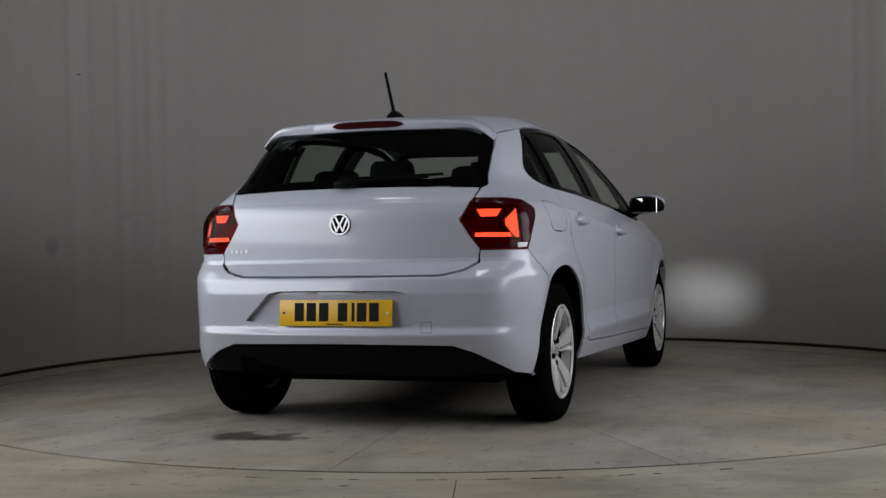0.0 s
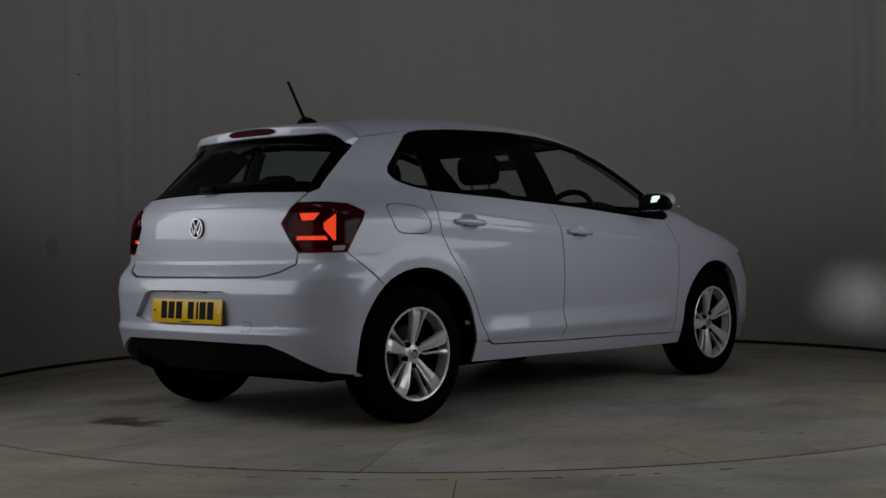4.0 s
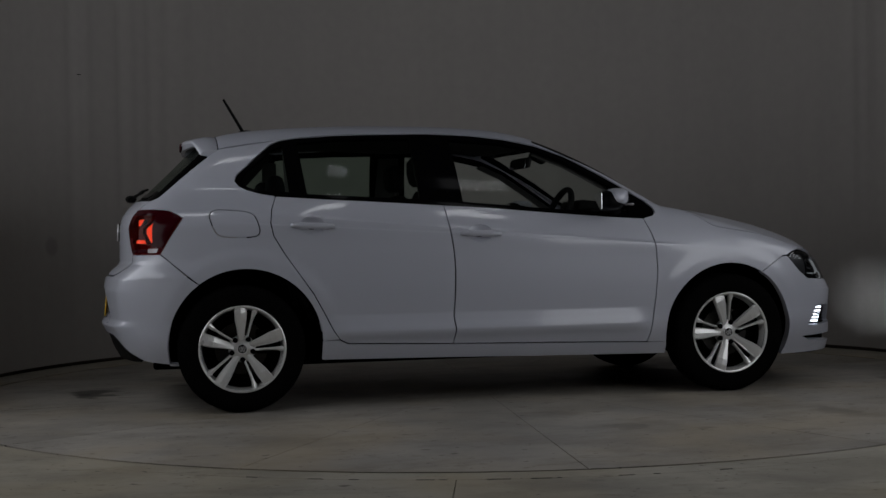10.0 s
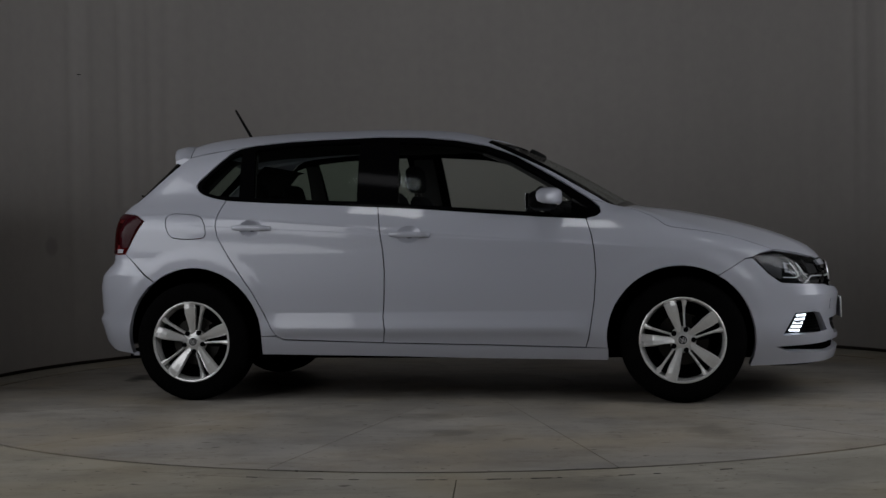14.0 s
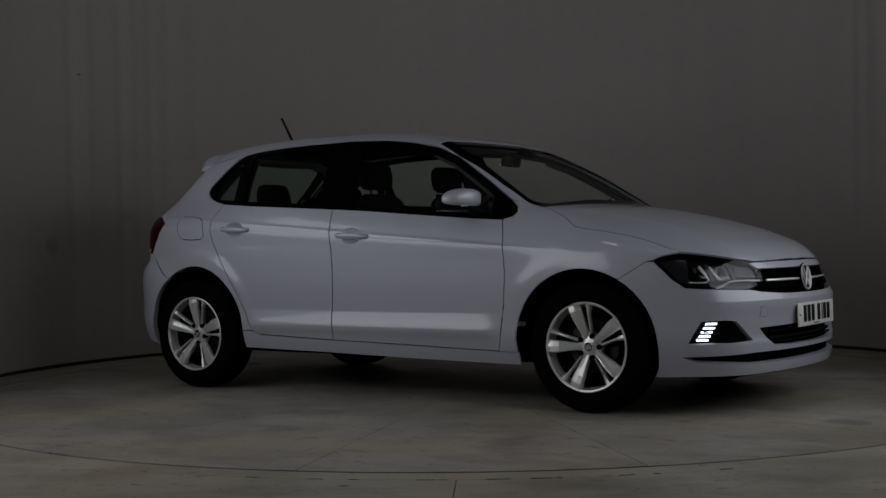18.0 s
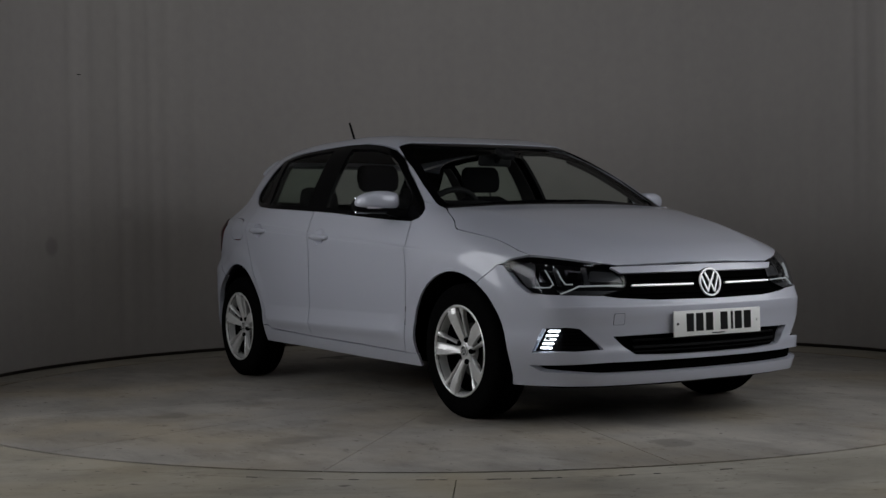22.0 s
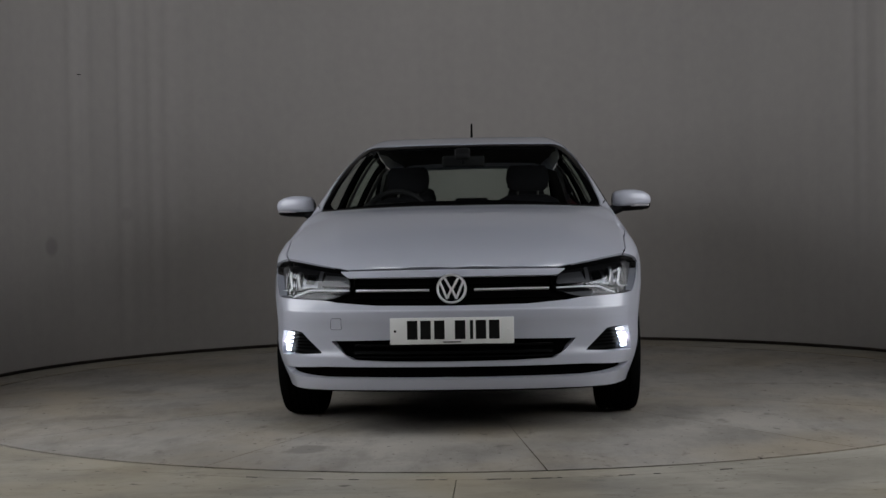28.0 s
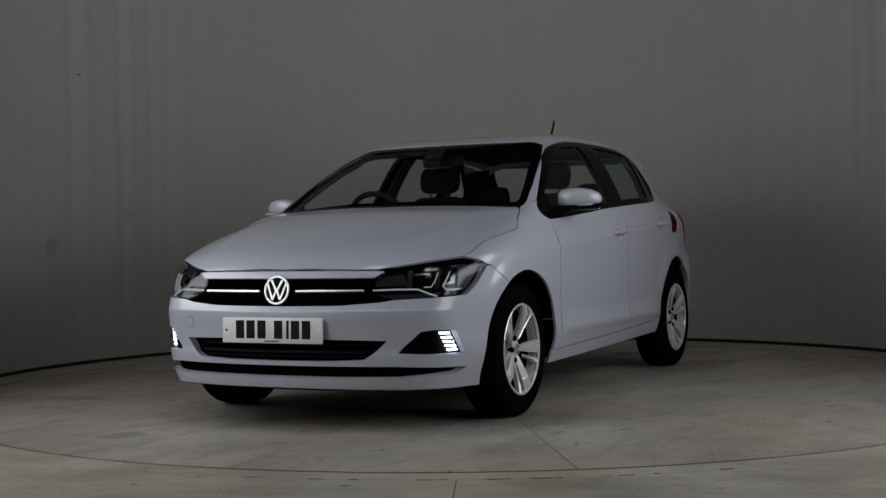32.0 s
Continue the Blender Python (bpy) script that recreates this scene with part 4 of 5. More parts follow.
def spoiler():
    """The roof spoiler: a lip carried back from the roof's rear edge."""
    V, F = [], []
    n, rows = 40, 0
    for i in range(n + 1):
        y = -0.562 + 1.124 * i / n
        a = abs(y) / 0.562
        front = on_skin("top", [(-1.383 + 0.018 * a ** 2, y)])[0]
        tip_x = -1.535 + 0.085 * a ** 3.2
        top = front[2] - 0.006
        thick = 0.046 * (1 - 0.62 * a ** 4)
        under = on_skin("top", [(-1.452 + 0.03 * a ** 2, y)])[0]
        tz = min(top, 1.372 - 0.022 * a ** 2)
        ring = [tuple(front), (front[0] * 0.6 + tip_x * 0.4, y, (front[2] * 0.55 + tz * 0.45) + 0.008), (tip_x + 0.022, y, tz + 0.003), (tip_x + 0.004, y, tz - 0.006), (tip_x, y, tz - 0.018),
                (tip_x + 0.008, y, tz - thick), (tip_x + 0.024, y, tz - thick - 0.004), (under[0], y, under[2] + 0.002), (under[0] + 0.03, y, under[2] - 0.02), (front[0], y, front[2] - 0.03)]
        rows = len(ring)
        V += ring
    for i in range(n):
        for k in range(rows):
            q = (k + 1) % rows
            F.append((i * rows + k, (i + 1) * rows + k, (i + 1) * rows + q, i * rows + q))
    F += [tuple(range(rows)), tuple(range(n * rows, n * rows + rows))[::-1]]
    me = poly_mesh("spoiler", V, F, angle=45)
    bm = bmesh.new()
    bm.from_mesh(me)
    bmesh.ops.recalc_face_normals(bm, faces=bm.faces)
    sp = part("spoiler", bm, PAINT, car, "pale silver roof spoiler")
    V, F = [], []
    for i in range(17):
        y = -0.172 + 0.344 * i / 16
        a = abs(y) / 0.556
        x = -1.535 + 0.085 * a ** 3.2
        h = 0.0155 * (1 - (abs(y) / 0.176) ** 8)
        zc = 1.372 - 0.022 * a ** 2 - 0.022
        V += [(x - 0.003, y, zc + h), (x - 0.003, y, zc - h), (x + 0.02, y, zc - h), (x + 0.02, y, zc + h)]
    for i in range(16):
        for k in range(4):
            q = (k + 1) % 4
            F.append((i * 4 + k, (i + 1) * 4 + k, (i + 1) * 4 + q, i * 4 + q))
    part("brake_light", poly_mesh("brake_light", V, F, smooth=False), BRAKE_LENS, sp, "unlit dark red high brake light")


spoiler()


# ---- lamps ----
head_lamps, tail_lamps, fog_lamps = [], [], []
HEAD = [(53.0, 0.713), (51.0, 0.732), (46.2, 0.750), (38.7, 0.733), (30.0, 0.708), (25.6, 0.694), (23.9, 0.671), (23.6, 0.636), (24.2, 0.606), (29.4, 0.575), (41.4, 0.584), (46.2, 0.590), (49.2, 0.632)]
for ob in panel("headlamp", "nose", line("nose", *HEAD), SATIN_BLACK, car, pair=True, lift=-0.045, depth=-0.040, gap=-0.005, label="dark headlamp behind a clear cover"):
    head_lamps.append(ob)


def on_lamp(name, view, outline, mat, lamps, lift, depth, label="", **kw):
    V, F, N, k = panel_mesh(name, view, line(view, *outline), lift=lift, depth=depth, gap=0, **kw)
    for flip, lamp in zip((False, True), lamps):
        part(name, finish_panel(name, V, F, N, k, flip), mat, lamp, label)


def ribbon(path, w):
    """A narrow strip round a path, as an outline (degrees and metres)."""
    P = np.array(path, float) * (0.0165, 1)
    d = np.gradient(P, axis=0)
    n = np.stack([-d[:, 1], d[:, 0]], 1)
    n /= np.linalg.norm(n, axis=1, keepdims=True)
    return [tuple(p) for p in np.concatenate([P + n * w, (P - n * w)[::-1]]) / (0.0165, 1)]


V, F, N, k = panel_mesh("cover", "nose", line("nose", *HEAD), lift=-0.001, depth=0.003, gap=0.003)
for flip, lamp in zip((False, True), head_lamps):
    ob = part("cover", finish_panel("cover", V, F, N, k, flip), CLEAR, lamp, "clear lamp cover")
    ob.visible_shadow = False
on_lamp("side_reflector", "nose", [(51.8, 0.708), (46.6, 0.732), (45.0, 0.730), (45.4, 0.606), (47.5, 0.610)], AMBER_GREY, head_lamps, -0.030, 0.012, "smoked side reflector")
for a0, a1 in ((44.2, 39.8), (38.0, 33.2)):
    on_lamp("reflector", "nose", [(a0, 0.636), (a0 - 0.3, 0.704), (a1 + 0.2, 0.694), (a1, 0.634)], REFLECTOR, head_lamps, -0.034, 0.02, "bright lamp reflector")
    on_lamp("bulb_shield", "nose", [(a0 - 1.3, 0.650), (a0 - 1.4, 0.690), (a1 + 1.3, 0.684), (a1 + 1.2, 0.648)], GLOSS_BLACK, head_lamps, -0.028, 0.006)
    on_lamp("divider", "nose", [(a1 - 0.3, 0.625), (a1 + 0.6, 0.712), (a1 - 0.5, 0.708), (a1 - 1.3, 0.625)], AMBER_GREY, head_lamps, -0.026, 0.02)
on_lamp("inner_bezel", "nose", [(32.2, 0.640), (31.6, 0.690), (26.0, 0.680), (24.9, 0.655), (24.8, 0.635)], AMBER_GREY, head_lamps, -0.026, 0.015, "grey inner lamp bezel")
on_lamp("lower_bezel", "nose", [(40.0, 0.604), (35.0, 0.604), (25.4, 0.600), (30.0, 0.583), (38.5, 0.585)], AMBER_GREY, head_lamps, -0.028, 0.015)
on_lamp("light_guide", "nose", ribbon([(45.3, 0.612), (43.0, 0.611), (41.3, 0.612), (40.4, 0.628), (41.4, 0.660), (42.3, 0.692)], 0.0022), LIT_GUIDE, head_lamps, -0.014, 0.006, "thin lit light guide", ease=0)
on_lamp("light_guide", "nose", ribbon([(38.9, 0.585), (36.8, 0.600), (34.6, 0.618), (30.0, 0.619), (24.4, 0.616)], 0.0024), LIT_GUIDE, head_lamps, -0.012, 0.006, "thin lit light guide", ease=0)
on_lamp("light_guide", "nose", ribbon([(39.4, 0.690), (38.6, 0.655), (37.6, 0.628), (35.9, 0.628)], 0.0018), LIT_GUIDE, head_lamps, -0.016, 0.006, "thin lit light guide", ease=0)

TAIL = [(54.6, 0.953), (50.2, 0.989), (44.5, 0.997), (37.4, 0.998), (35.4, 0.974), (32.9, 0.907), (35.0, 0.842), (37.5, 0.782), (49.6, 0.780), (52.2, 0.868)]
for ob in panel("tail_lamp", "tail", line("tail", *TAIL), RED_BACK, car, pair=True, lift=-0.046, depth=-0.044, gap=-0.004, label="dark red tail lamp with lit strips"):
    tail_lamps.append(ob)
V, F, N, k = panel_mesh("lens", "tail", line("tail", *TAIL), lift=0.003, depth=0.004, gap=0.002)
for flip, lamp in zip((False, True), tail_lamps):
    ob = part("lens", finish_panel("lens", V, F, N, k, flip), RED_LENS, lamp, "glossy red lens")
    ob.visible_shadow = False


def strip(outline, lamps, label):
    """A lit strip a little way behind the lens, in a dark frame."""
    P = line("tail", *outline)
    n = len(P)
    V = [(q[0] + 0.026, q[1], q[2]) for q in P]
    rim = [(q[0] + 0.008, q[1], q[2]) for q in P] + [(q[0] + 0.030, q[1], q[2]) for q in P]
    sides = [(i, (i + 1) % n, n + (i + 1) % n, n + i) for i in range(n)]
    bm = bmesh.new()
    vs = [bm.verts.new(v) for v in V]
    f = bm.faces.new(vs)
    f.normal_update()
    if f.normal.x > 0:
        f.normal_flip()
    W, G = bm_data(bm)
    pair_part("lit_strip", W, G, RED_LIT, lamps, label)
    pair_part("strip_frame", rim, sides + [tuple(range(n, 2 * n))], RED_DARK, lamps)


for name, outline, mat, label in (("dark_band", [(54.2, 0.952), (50.0, 0.986), (44.4, 0.994), (37.6, 0.995), (36.3, 0.970), (44.0, 0.968), (47.4, 0.962), (47.6, 0.812), (50.4, 0.812), (51.9, 0.870)], RED_DARK, "dark red lens band"),
                                  ("reversing_light", [(46.2, 0.806), (49.2, 0.807), (48.8, 0.786), (46.2, 0.785)], WHITE_LENS, "clear reversing light"),
                                  ("amber_light", [(38.2, 0.804), (45.8, 0.804), (45.8, 0.786), (38.4, 0.786)], RED_DARK, "")):
    on_lamp(name, "tail", outline, mat, tail_lamps, 0.0052, 0.002, label, ease=0.002)
for outline, label in (([(36.6, 0.949), (39.6, 0.950), (42.8, 0.949), (41.4, 0.918), (39.4, 0.917), (37.4, 0.917)], "lit orange-red strip"), ([(36.0, 0.850), (39.5, 0.850), (44.2, 0.849), (44.8, 0.831), (40.0, 0.832), (35.8, 0.833)], "lit orange-red strip"),
                       ([(43.0, 0.905), (46.8, 0.956), (46.7, 0.829), (45.4, 0.829), (43.0, 0.880)], "lit orange-red arrow")):
    strip(outline, tail_lamps, label)

for ob in panel("running_lamp", "nose", FOG, SATIN_BLACK, car, pair=True, lift=-0.032, gap=-0.006, label="black recess with five lit running-light bars"):
    fog_lamps.append(ob)
for i in range(5):
    z0 = 0.428 - 0.0185 * i
    a0 = 41.5 + 0.50 * i
    on_lamp("light_bar", "nose", [(a0 + 0.25, z0), (a0 - 2.3, z0), (a0 - 2.15, z0 - 0.0085), (a0 + 0.50, z0 - 0.0085)], LIT_WHITE, fog_lamps, -0.014, 0.01, "lit white light bar", ease=0.002)
for i in range(6):
    z0 = 0.420 - 0.014 * i
    on_lamp("grid_bar", "nose", [(39.0, z0), (33.6 - 0.62 * i + 1.2, z0), (33.6 - 0.62 * i + 1.2, z0 - 0.005), (39.0, z0 - 0.005)], GLOSS_BLACK, fog_lamps, -0.024, 0.01, ease=0)

# Added emitter in a black tube throws the running lights' pool onto the wall.
for side, lamp in ((-1, fog_lamps[0]), (1, fog_lamps[1])):
    c = on_skin("nose", [(41.3, 0.3885)])[0]
    m = Matrix.Translation((c[0] - 0.001, c[1] if side < 0 else -c[1], c[2])) @ pose(0, 0, 0, 0, 0.5, side * 8)
    V, F = lathe([(0.0002, -0.024), (0.0062, -0.024), (0.0062, 0.0), (0.0048, 0.0), (0.0048, -0.022), (0.0002, -0.022)], 20)
    turn = m @ pose(0, 0, 0, 0, 0, -90) @ Matrix.Diagonal((1, 1, 0.5, 1))
    part("emitter_tube", poly_mesh("emitter_tube", [tuple(turn @ Vector(v)) for v in V], F), BORE, lamp, "short black tube added to narrow the emitter's light")
    V, F = lathe([(0.0002, -0.0195), (0.0045, -0.0195), (0.0045, -0.0210), (0.0002, -0.0210)], 20)
    part("glow_emitter", poly_mesh("glow_emitter", [tuple(turn @ Vector(v)) for v in V], F), BEAM, lamp, "bright core added to throw the running light's pool")

# ---- badges and plates ----


def disc(r0, r1, h, n=48):
    V, F = lathe([(r0, 0), (r0, h * 0.8), (r0 + (r1 - r0) * 0.3, h), (r1 - (r1 - r0) * 0.2, h), (r1, h * 0.7), (r1, 0)], n)
    return V, F


def badge(m, r, chrome):
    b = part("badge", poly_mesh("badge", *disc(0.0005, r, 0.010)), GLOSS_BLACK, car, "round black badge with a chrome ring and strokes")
    b.matrix_basis = m
    part("ring", poly_mesh("ring", *disc(r * 0.82, r * 0.98, 0.014)), chrome, b, "chrome ring")
    for x0, z0, x1, z1 in ((-0.42, 0.66, -0.03, -0.04), (0.42, 0.66, 0.03, -0.04), (-0.72, 0.40, -0.30, -0.64), (-0.30, -0.64, -0.02, -0.02), (0.30, -0.64, 0.02, -0.02), (0.72, 0.40, 0.30, -0.64)):
        dx, dz = (x1 - x0) * r, (z1 - z0) * r
        q = pose((x0 + x1) / 2 * r, 0.011, (z0 + z1) / 2 * r, 0, -math.degrees(math.atan2(dz, dx)), 0)
        part("stroke", box(math.hypot(dx, dz) * 1.04, 0.006, r * 0.15, 0.0015, 1, q), chrome, b)


badge(Matrix.Translation((2.036, 0, 0.614)) @ pose(0, 0, 0, 0, 0, -90) @ pose(0, 0, 0, 8), 0.066, CHROME)
badge(Matrix.Translation((-1.861, 0, 0.896)) @ pose(0, 0, 0, 0, 0, 90) @ pose(0, 0, 0, 3), 0.048, CHROME)


def number_plate(name, m, mat, label):
    """A plate 520 x 111 mm; its writing stands as plain bars."""
    p = part(name, box(0.52, 0.006, 0.111, 0.0025, 2), mat, car, label)
    p.matrix_basis = m
    for i, x in enumerate((-0.178, -0.122, -0.083, -0.035, 0.052, 0.110, 0.166)):
        w = 0.044 if i != 2 else 0.014
        part("ink_bar", box(w, 0.002, 0.079, 0.001, 1, pose(x, 0.0034, 0.004)), PLATE_INK, p)
    for x in (-0.238, 0.238):
        V, F = disc(0.0004, 0.0055, 0.003, 16)
        s = part("screw_cap", poly_mesh("screw_cap", [(v[0] + x, v[1] + 0.003, v[2]) for v in V], F), PLATE_WHITE if x < 0 else PLATE_INK, p)
    part("ink_bar", box(0.075, 0.0016, 0.005, 0, 1, pose(0, 0.0032, -0.047)), PLATE_INK, p, smooth=False)


number_plate("front_number_plate", Matrix.Translation((2.090, 0, 0.441)) @ pose(0, 0, 0, 0, 0, -90) @ pose(0, 0, 0, 1), PLATE_WHITE, "white front number plate with dark bars")
number_plate("rear_number_plate", Matrix.Translation((-1.934, 0, 0.520)) @ pose(0, 0, 0, 0, 0, 90) @ pose(0, 0, 0, 5), PLATE_YELLOW, "yellow rear number plate with dark bars")
for y in (-0.11, 0.11):
    part("plate_light", box(0.02, 0.05, 0.008, 0.002, 1, pose(-1.925, y, 0.606)), WHITE_LENS, rear_bumper)
# model badge on the tailgate, as plain bright bars
for i in range(4):
    p = on_skin("tail", [(-34.6 + 1.55 * i, 0.787)])[0]
    ang = math.degrees(math.atan2(*(skin_normal(np.array([p]))[0][[1, 0]])))
    part("model_badge", box(0.004, 0.017, 0.016, 0.001, 1, Matrix.Translation(p) @ pose(0, 0, 0, 0, 0, ang)), ALLOY, tailgate)

# ---- handles, mirrors, aerial, wiper ----
for doors, (hx, hz) in ((rear_doors, HANDLES[0]), (front_doors, HANDLES[1])):
    V, F = [], []
    n, rings = 24, 6
    for j in range(rings + 1):
        q = j / rings
        for i in range(n):
            a = 2 * math.pi * i / n
            V.append((hx + 0.071 * q * math.cos(a), hz + 0.051 * q * math.sin(a)))
    base = on_skin("side", V)
    nrm = skin_normal(base)
    for j in range(rings + 1):
        q = j / rings
        for i in range(n):
            base[j * n + i] -= nrm[j * n + i] * (0.0012 + 0.027 * max(0, 1 - (1.13 * q) ** 2))
    for j in range(rings):
        for i in range(n):
            k = (i + 1) % n
            F.append((j * n + i, j * n + k, (j + 1) * n + k, (j + 1) * n + i))
    pair_part("handle_cup", base, [f[::-1] for f in F], PAINT, doors)
    # the grip
    V, F = [], []
    n = 22
    for i in range(n + 1):
        t = -1 + 2 * i / n
        x = hx + 0.004 + 0.108 * t
        z = hz - 0.004 * t
        s = on_skin("side", [(x, z)])[0]
        rise = 0.030 - 0.012 * t ** 4 - 0.012 * max(0, abs(t) - 0.9) * 10
        hh = 0.0150 * (1 - 0.35 * abs(t) ** 6)
        thick = 0.013 if abs(t) < 0.62 else rise + 0.004
        y = s[1] - rise
        for c in range(8):
            a = 2 * math.pi * c / 8
            V.append((x, y + thick / 2 - thick / 2 * math.cos(a), z + hh * math.sin(a)))
    for i in range(n):
        for c in range(8):
            k = (c + 1) % 8
            F.append((i * 8 + c, i * 8 + k, (i + 1) * 8 + k, (i + 1) * 8 + c))
    F += [tuple(range(8))[::-1], tuple(range(n * 8, n * 8 + 8))]
    pair_part("handle", V, F, PAINT, doors, "pale silver door handle", angle=50)


def shell(rows, n=20, close=True):
    """Skin over rounded-box sections: (centre x, y, z, half depth along x, half height, squareness) from inner to outer end along y."""
    V, F = [], []
    for cx, cy, cz, a, b, p in rows:
        for i in range(n):
            t = 2 * math.pi * i / n
            c, s = math.cos(t), math.sin(t)
            V.append((cx + a * math.copysign(abs(c) ** p, c), cy, cz + b * math.copysign(abs(s) ** p, s)))
    k = len(rows)
    for j in range(k - 1):
        for i in range(n):
            q = (i + 1) % n
            F.append((j * n + i, j * n + q, (j + 1) * n + q, (j + 1) * n + i))
    F += [tuple(range(n))[::-1], tuple(range((k - 1) * n, k * n))]
    return V, F


mirrors = [thing("door_mirror", "", "") for _ in range(2)]
for m_ in mirrors:
    m_.parent = car
    tagged(m_, "body-coloured door mirror on a black foot")
    if "category" in m_:
        del m_["category"]
cap_rows = [(0.655, -0.792, 1.048, 0.050, 0.040, 0.7), (0.652, -0.805, 1.050, 0.070, 0.053, 0.65), (0.650, -0.850, 1.054, 0.080, 0.058, 0.62), (0.644, -0.905, 1.056, 0.076, 0.056, 0.62), (0.634, -0.955, 1.052, 0.064, 0.048, 0.66), (0.622, -0.985, 1.046, 0.044, 0.034, 0.75), (0.614, -0.995, 1.042, 0.022, 0.018, 0.9)]
cap_rows = [(q[0] - 0.030, q[1], q[2] - 0.034, q[3], q[4] * 0.92, q[5]) for q in cap_rows]
V, F = shell([(q[0] + 0.020, q[1], q[2] + 0.010, q[3] * 0.74, q[4] * 0.84, q[5]) for q in cap_rows])
pair_part("cap", V, F, PAINT, mirrors, "pale silver mirror cap", angle=60)
V, F = shell([(q[0] - 0.012, q[1], q[2] - 0.008, q[3] * 0.86, q[4] * 0.96, q[5]) for q in cap_rows])
pair_part("housing", V, F, SATIN_BLACK, mirrors, "black mirror housing", angle=60)
V, F = bm_data(box(0.004, 0.15, 0.084, 0.0019, 1, Matrix.Translation((0.536, -0.885, 1.008)) @ pose(0, 0, 0, 0, 0, -6)))
pair_part("mirror_glass", V, F, MIRROR, mirrors, "mirror glass")
V, F = bm_data(box(0.012, 0.10, 0.010, 0.003, 1, Matrix.Translation((0.675, -0.93, 0.990)) @ pose(0, 0, 0, 0, 0, 16)))
pair_part("indicator", V, F, WHITE_LENS, mirrors, "clear indicator strip")
V, F = tube([(0.68, -0.745, 0.955), (0.66, -0.79, 0.965), (0.645, -0.83, 0.98), (0.635, -0.86, 1.0)], 0.030, 12, 0.8)
pair_part("foot", V, F, SATIN_BLACK, mirrors, "black mirror foot", angle=60)

p = on_skin("top", [(-1.20, -0.001)])[0]
aerial = part("aerial", poly_mesh("aerial", *tube([(-1.19, 0, p[2] + 0.015), (-1.205, 0, p[2] + 0.04), (-1.30, 0, 1.615)], 0.011, 8, 0.6)), SATIN_BLACK, car, "black whip aerial on the roof")
V, F = shell([(-1.17, -0.028, p[2] + 0.004, 0.055, 0.008, 1), (-1.175, -0.016, p[2] + 0.012, 0.052, 0.018, 1), (-1.18, 0, p[2] + 0.014, 0.050, 0.024, 1), (-1.175, 0.016, p[2] + 0.012, 0.052, 0.018, 1), (-1.17, 0.028, p[2] + 0.004, 0.055, 0.008, 1)], 16)
part("foot", poly_mesh("foot", V, F, angle=60), SATIN_BLACK, aerial)

wiper = part("rear_wiper", poly_mesh("rear_wiper", *tube([(-1.80, 0.0, 1.072), (-1.783, -0.05, 1.082), (-1.762, -0.20, 1.090), (-1.733, -0.36, 1.094)], 0.011, 8, 0.5)), SATIN_BLACK, car, "black rear wiper")
V, F = shell([(-1.795, -0.05, 1.070, 0.02, 0.015, 1), (-1.800, -0.02, 1.074, 0.03, 0.020, 1), (-1.800, 0.02, 1.074, 0.03, 0.020, 1), (-1.795, 0.05, 1.070, 0.02, 0.015, 1)], 14)
part("wiper_cap", poly_mesh("wiper_cap", V, F, angle=60), SATIN_BLACK, wiper)
part("wiper_blade", poly_mesh("wiper_blade", *tube([(-1.760, 0.05, 1.098), (-1.758, -0.15, 1.098), (-1.742, -0.30, 1.102), (-1.712, -0.42, 1.106)], 0.006, 6)), SATIN_BLACK, wiper)

# ---- wheels ----


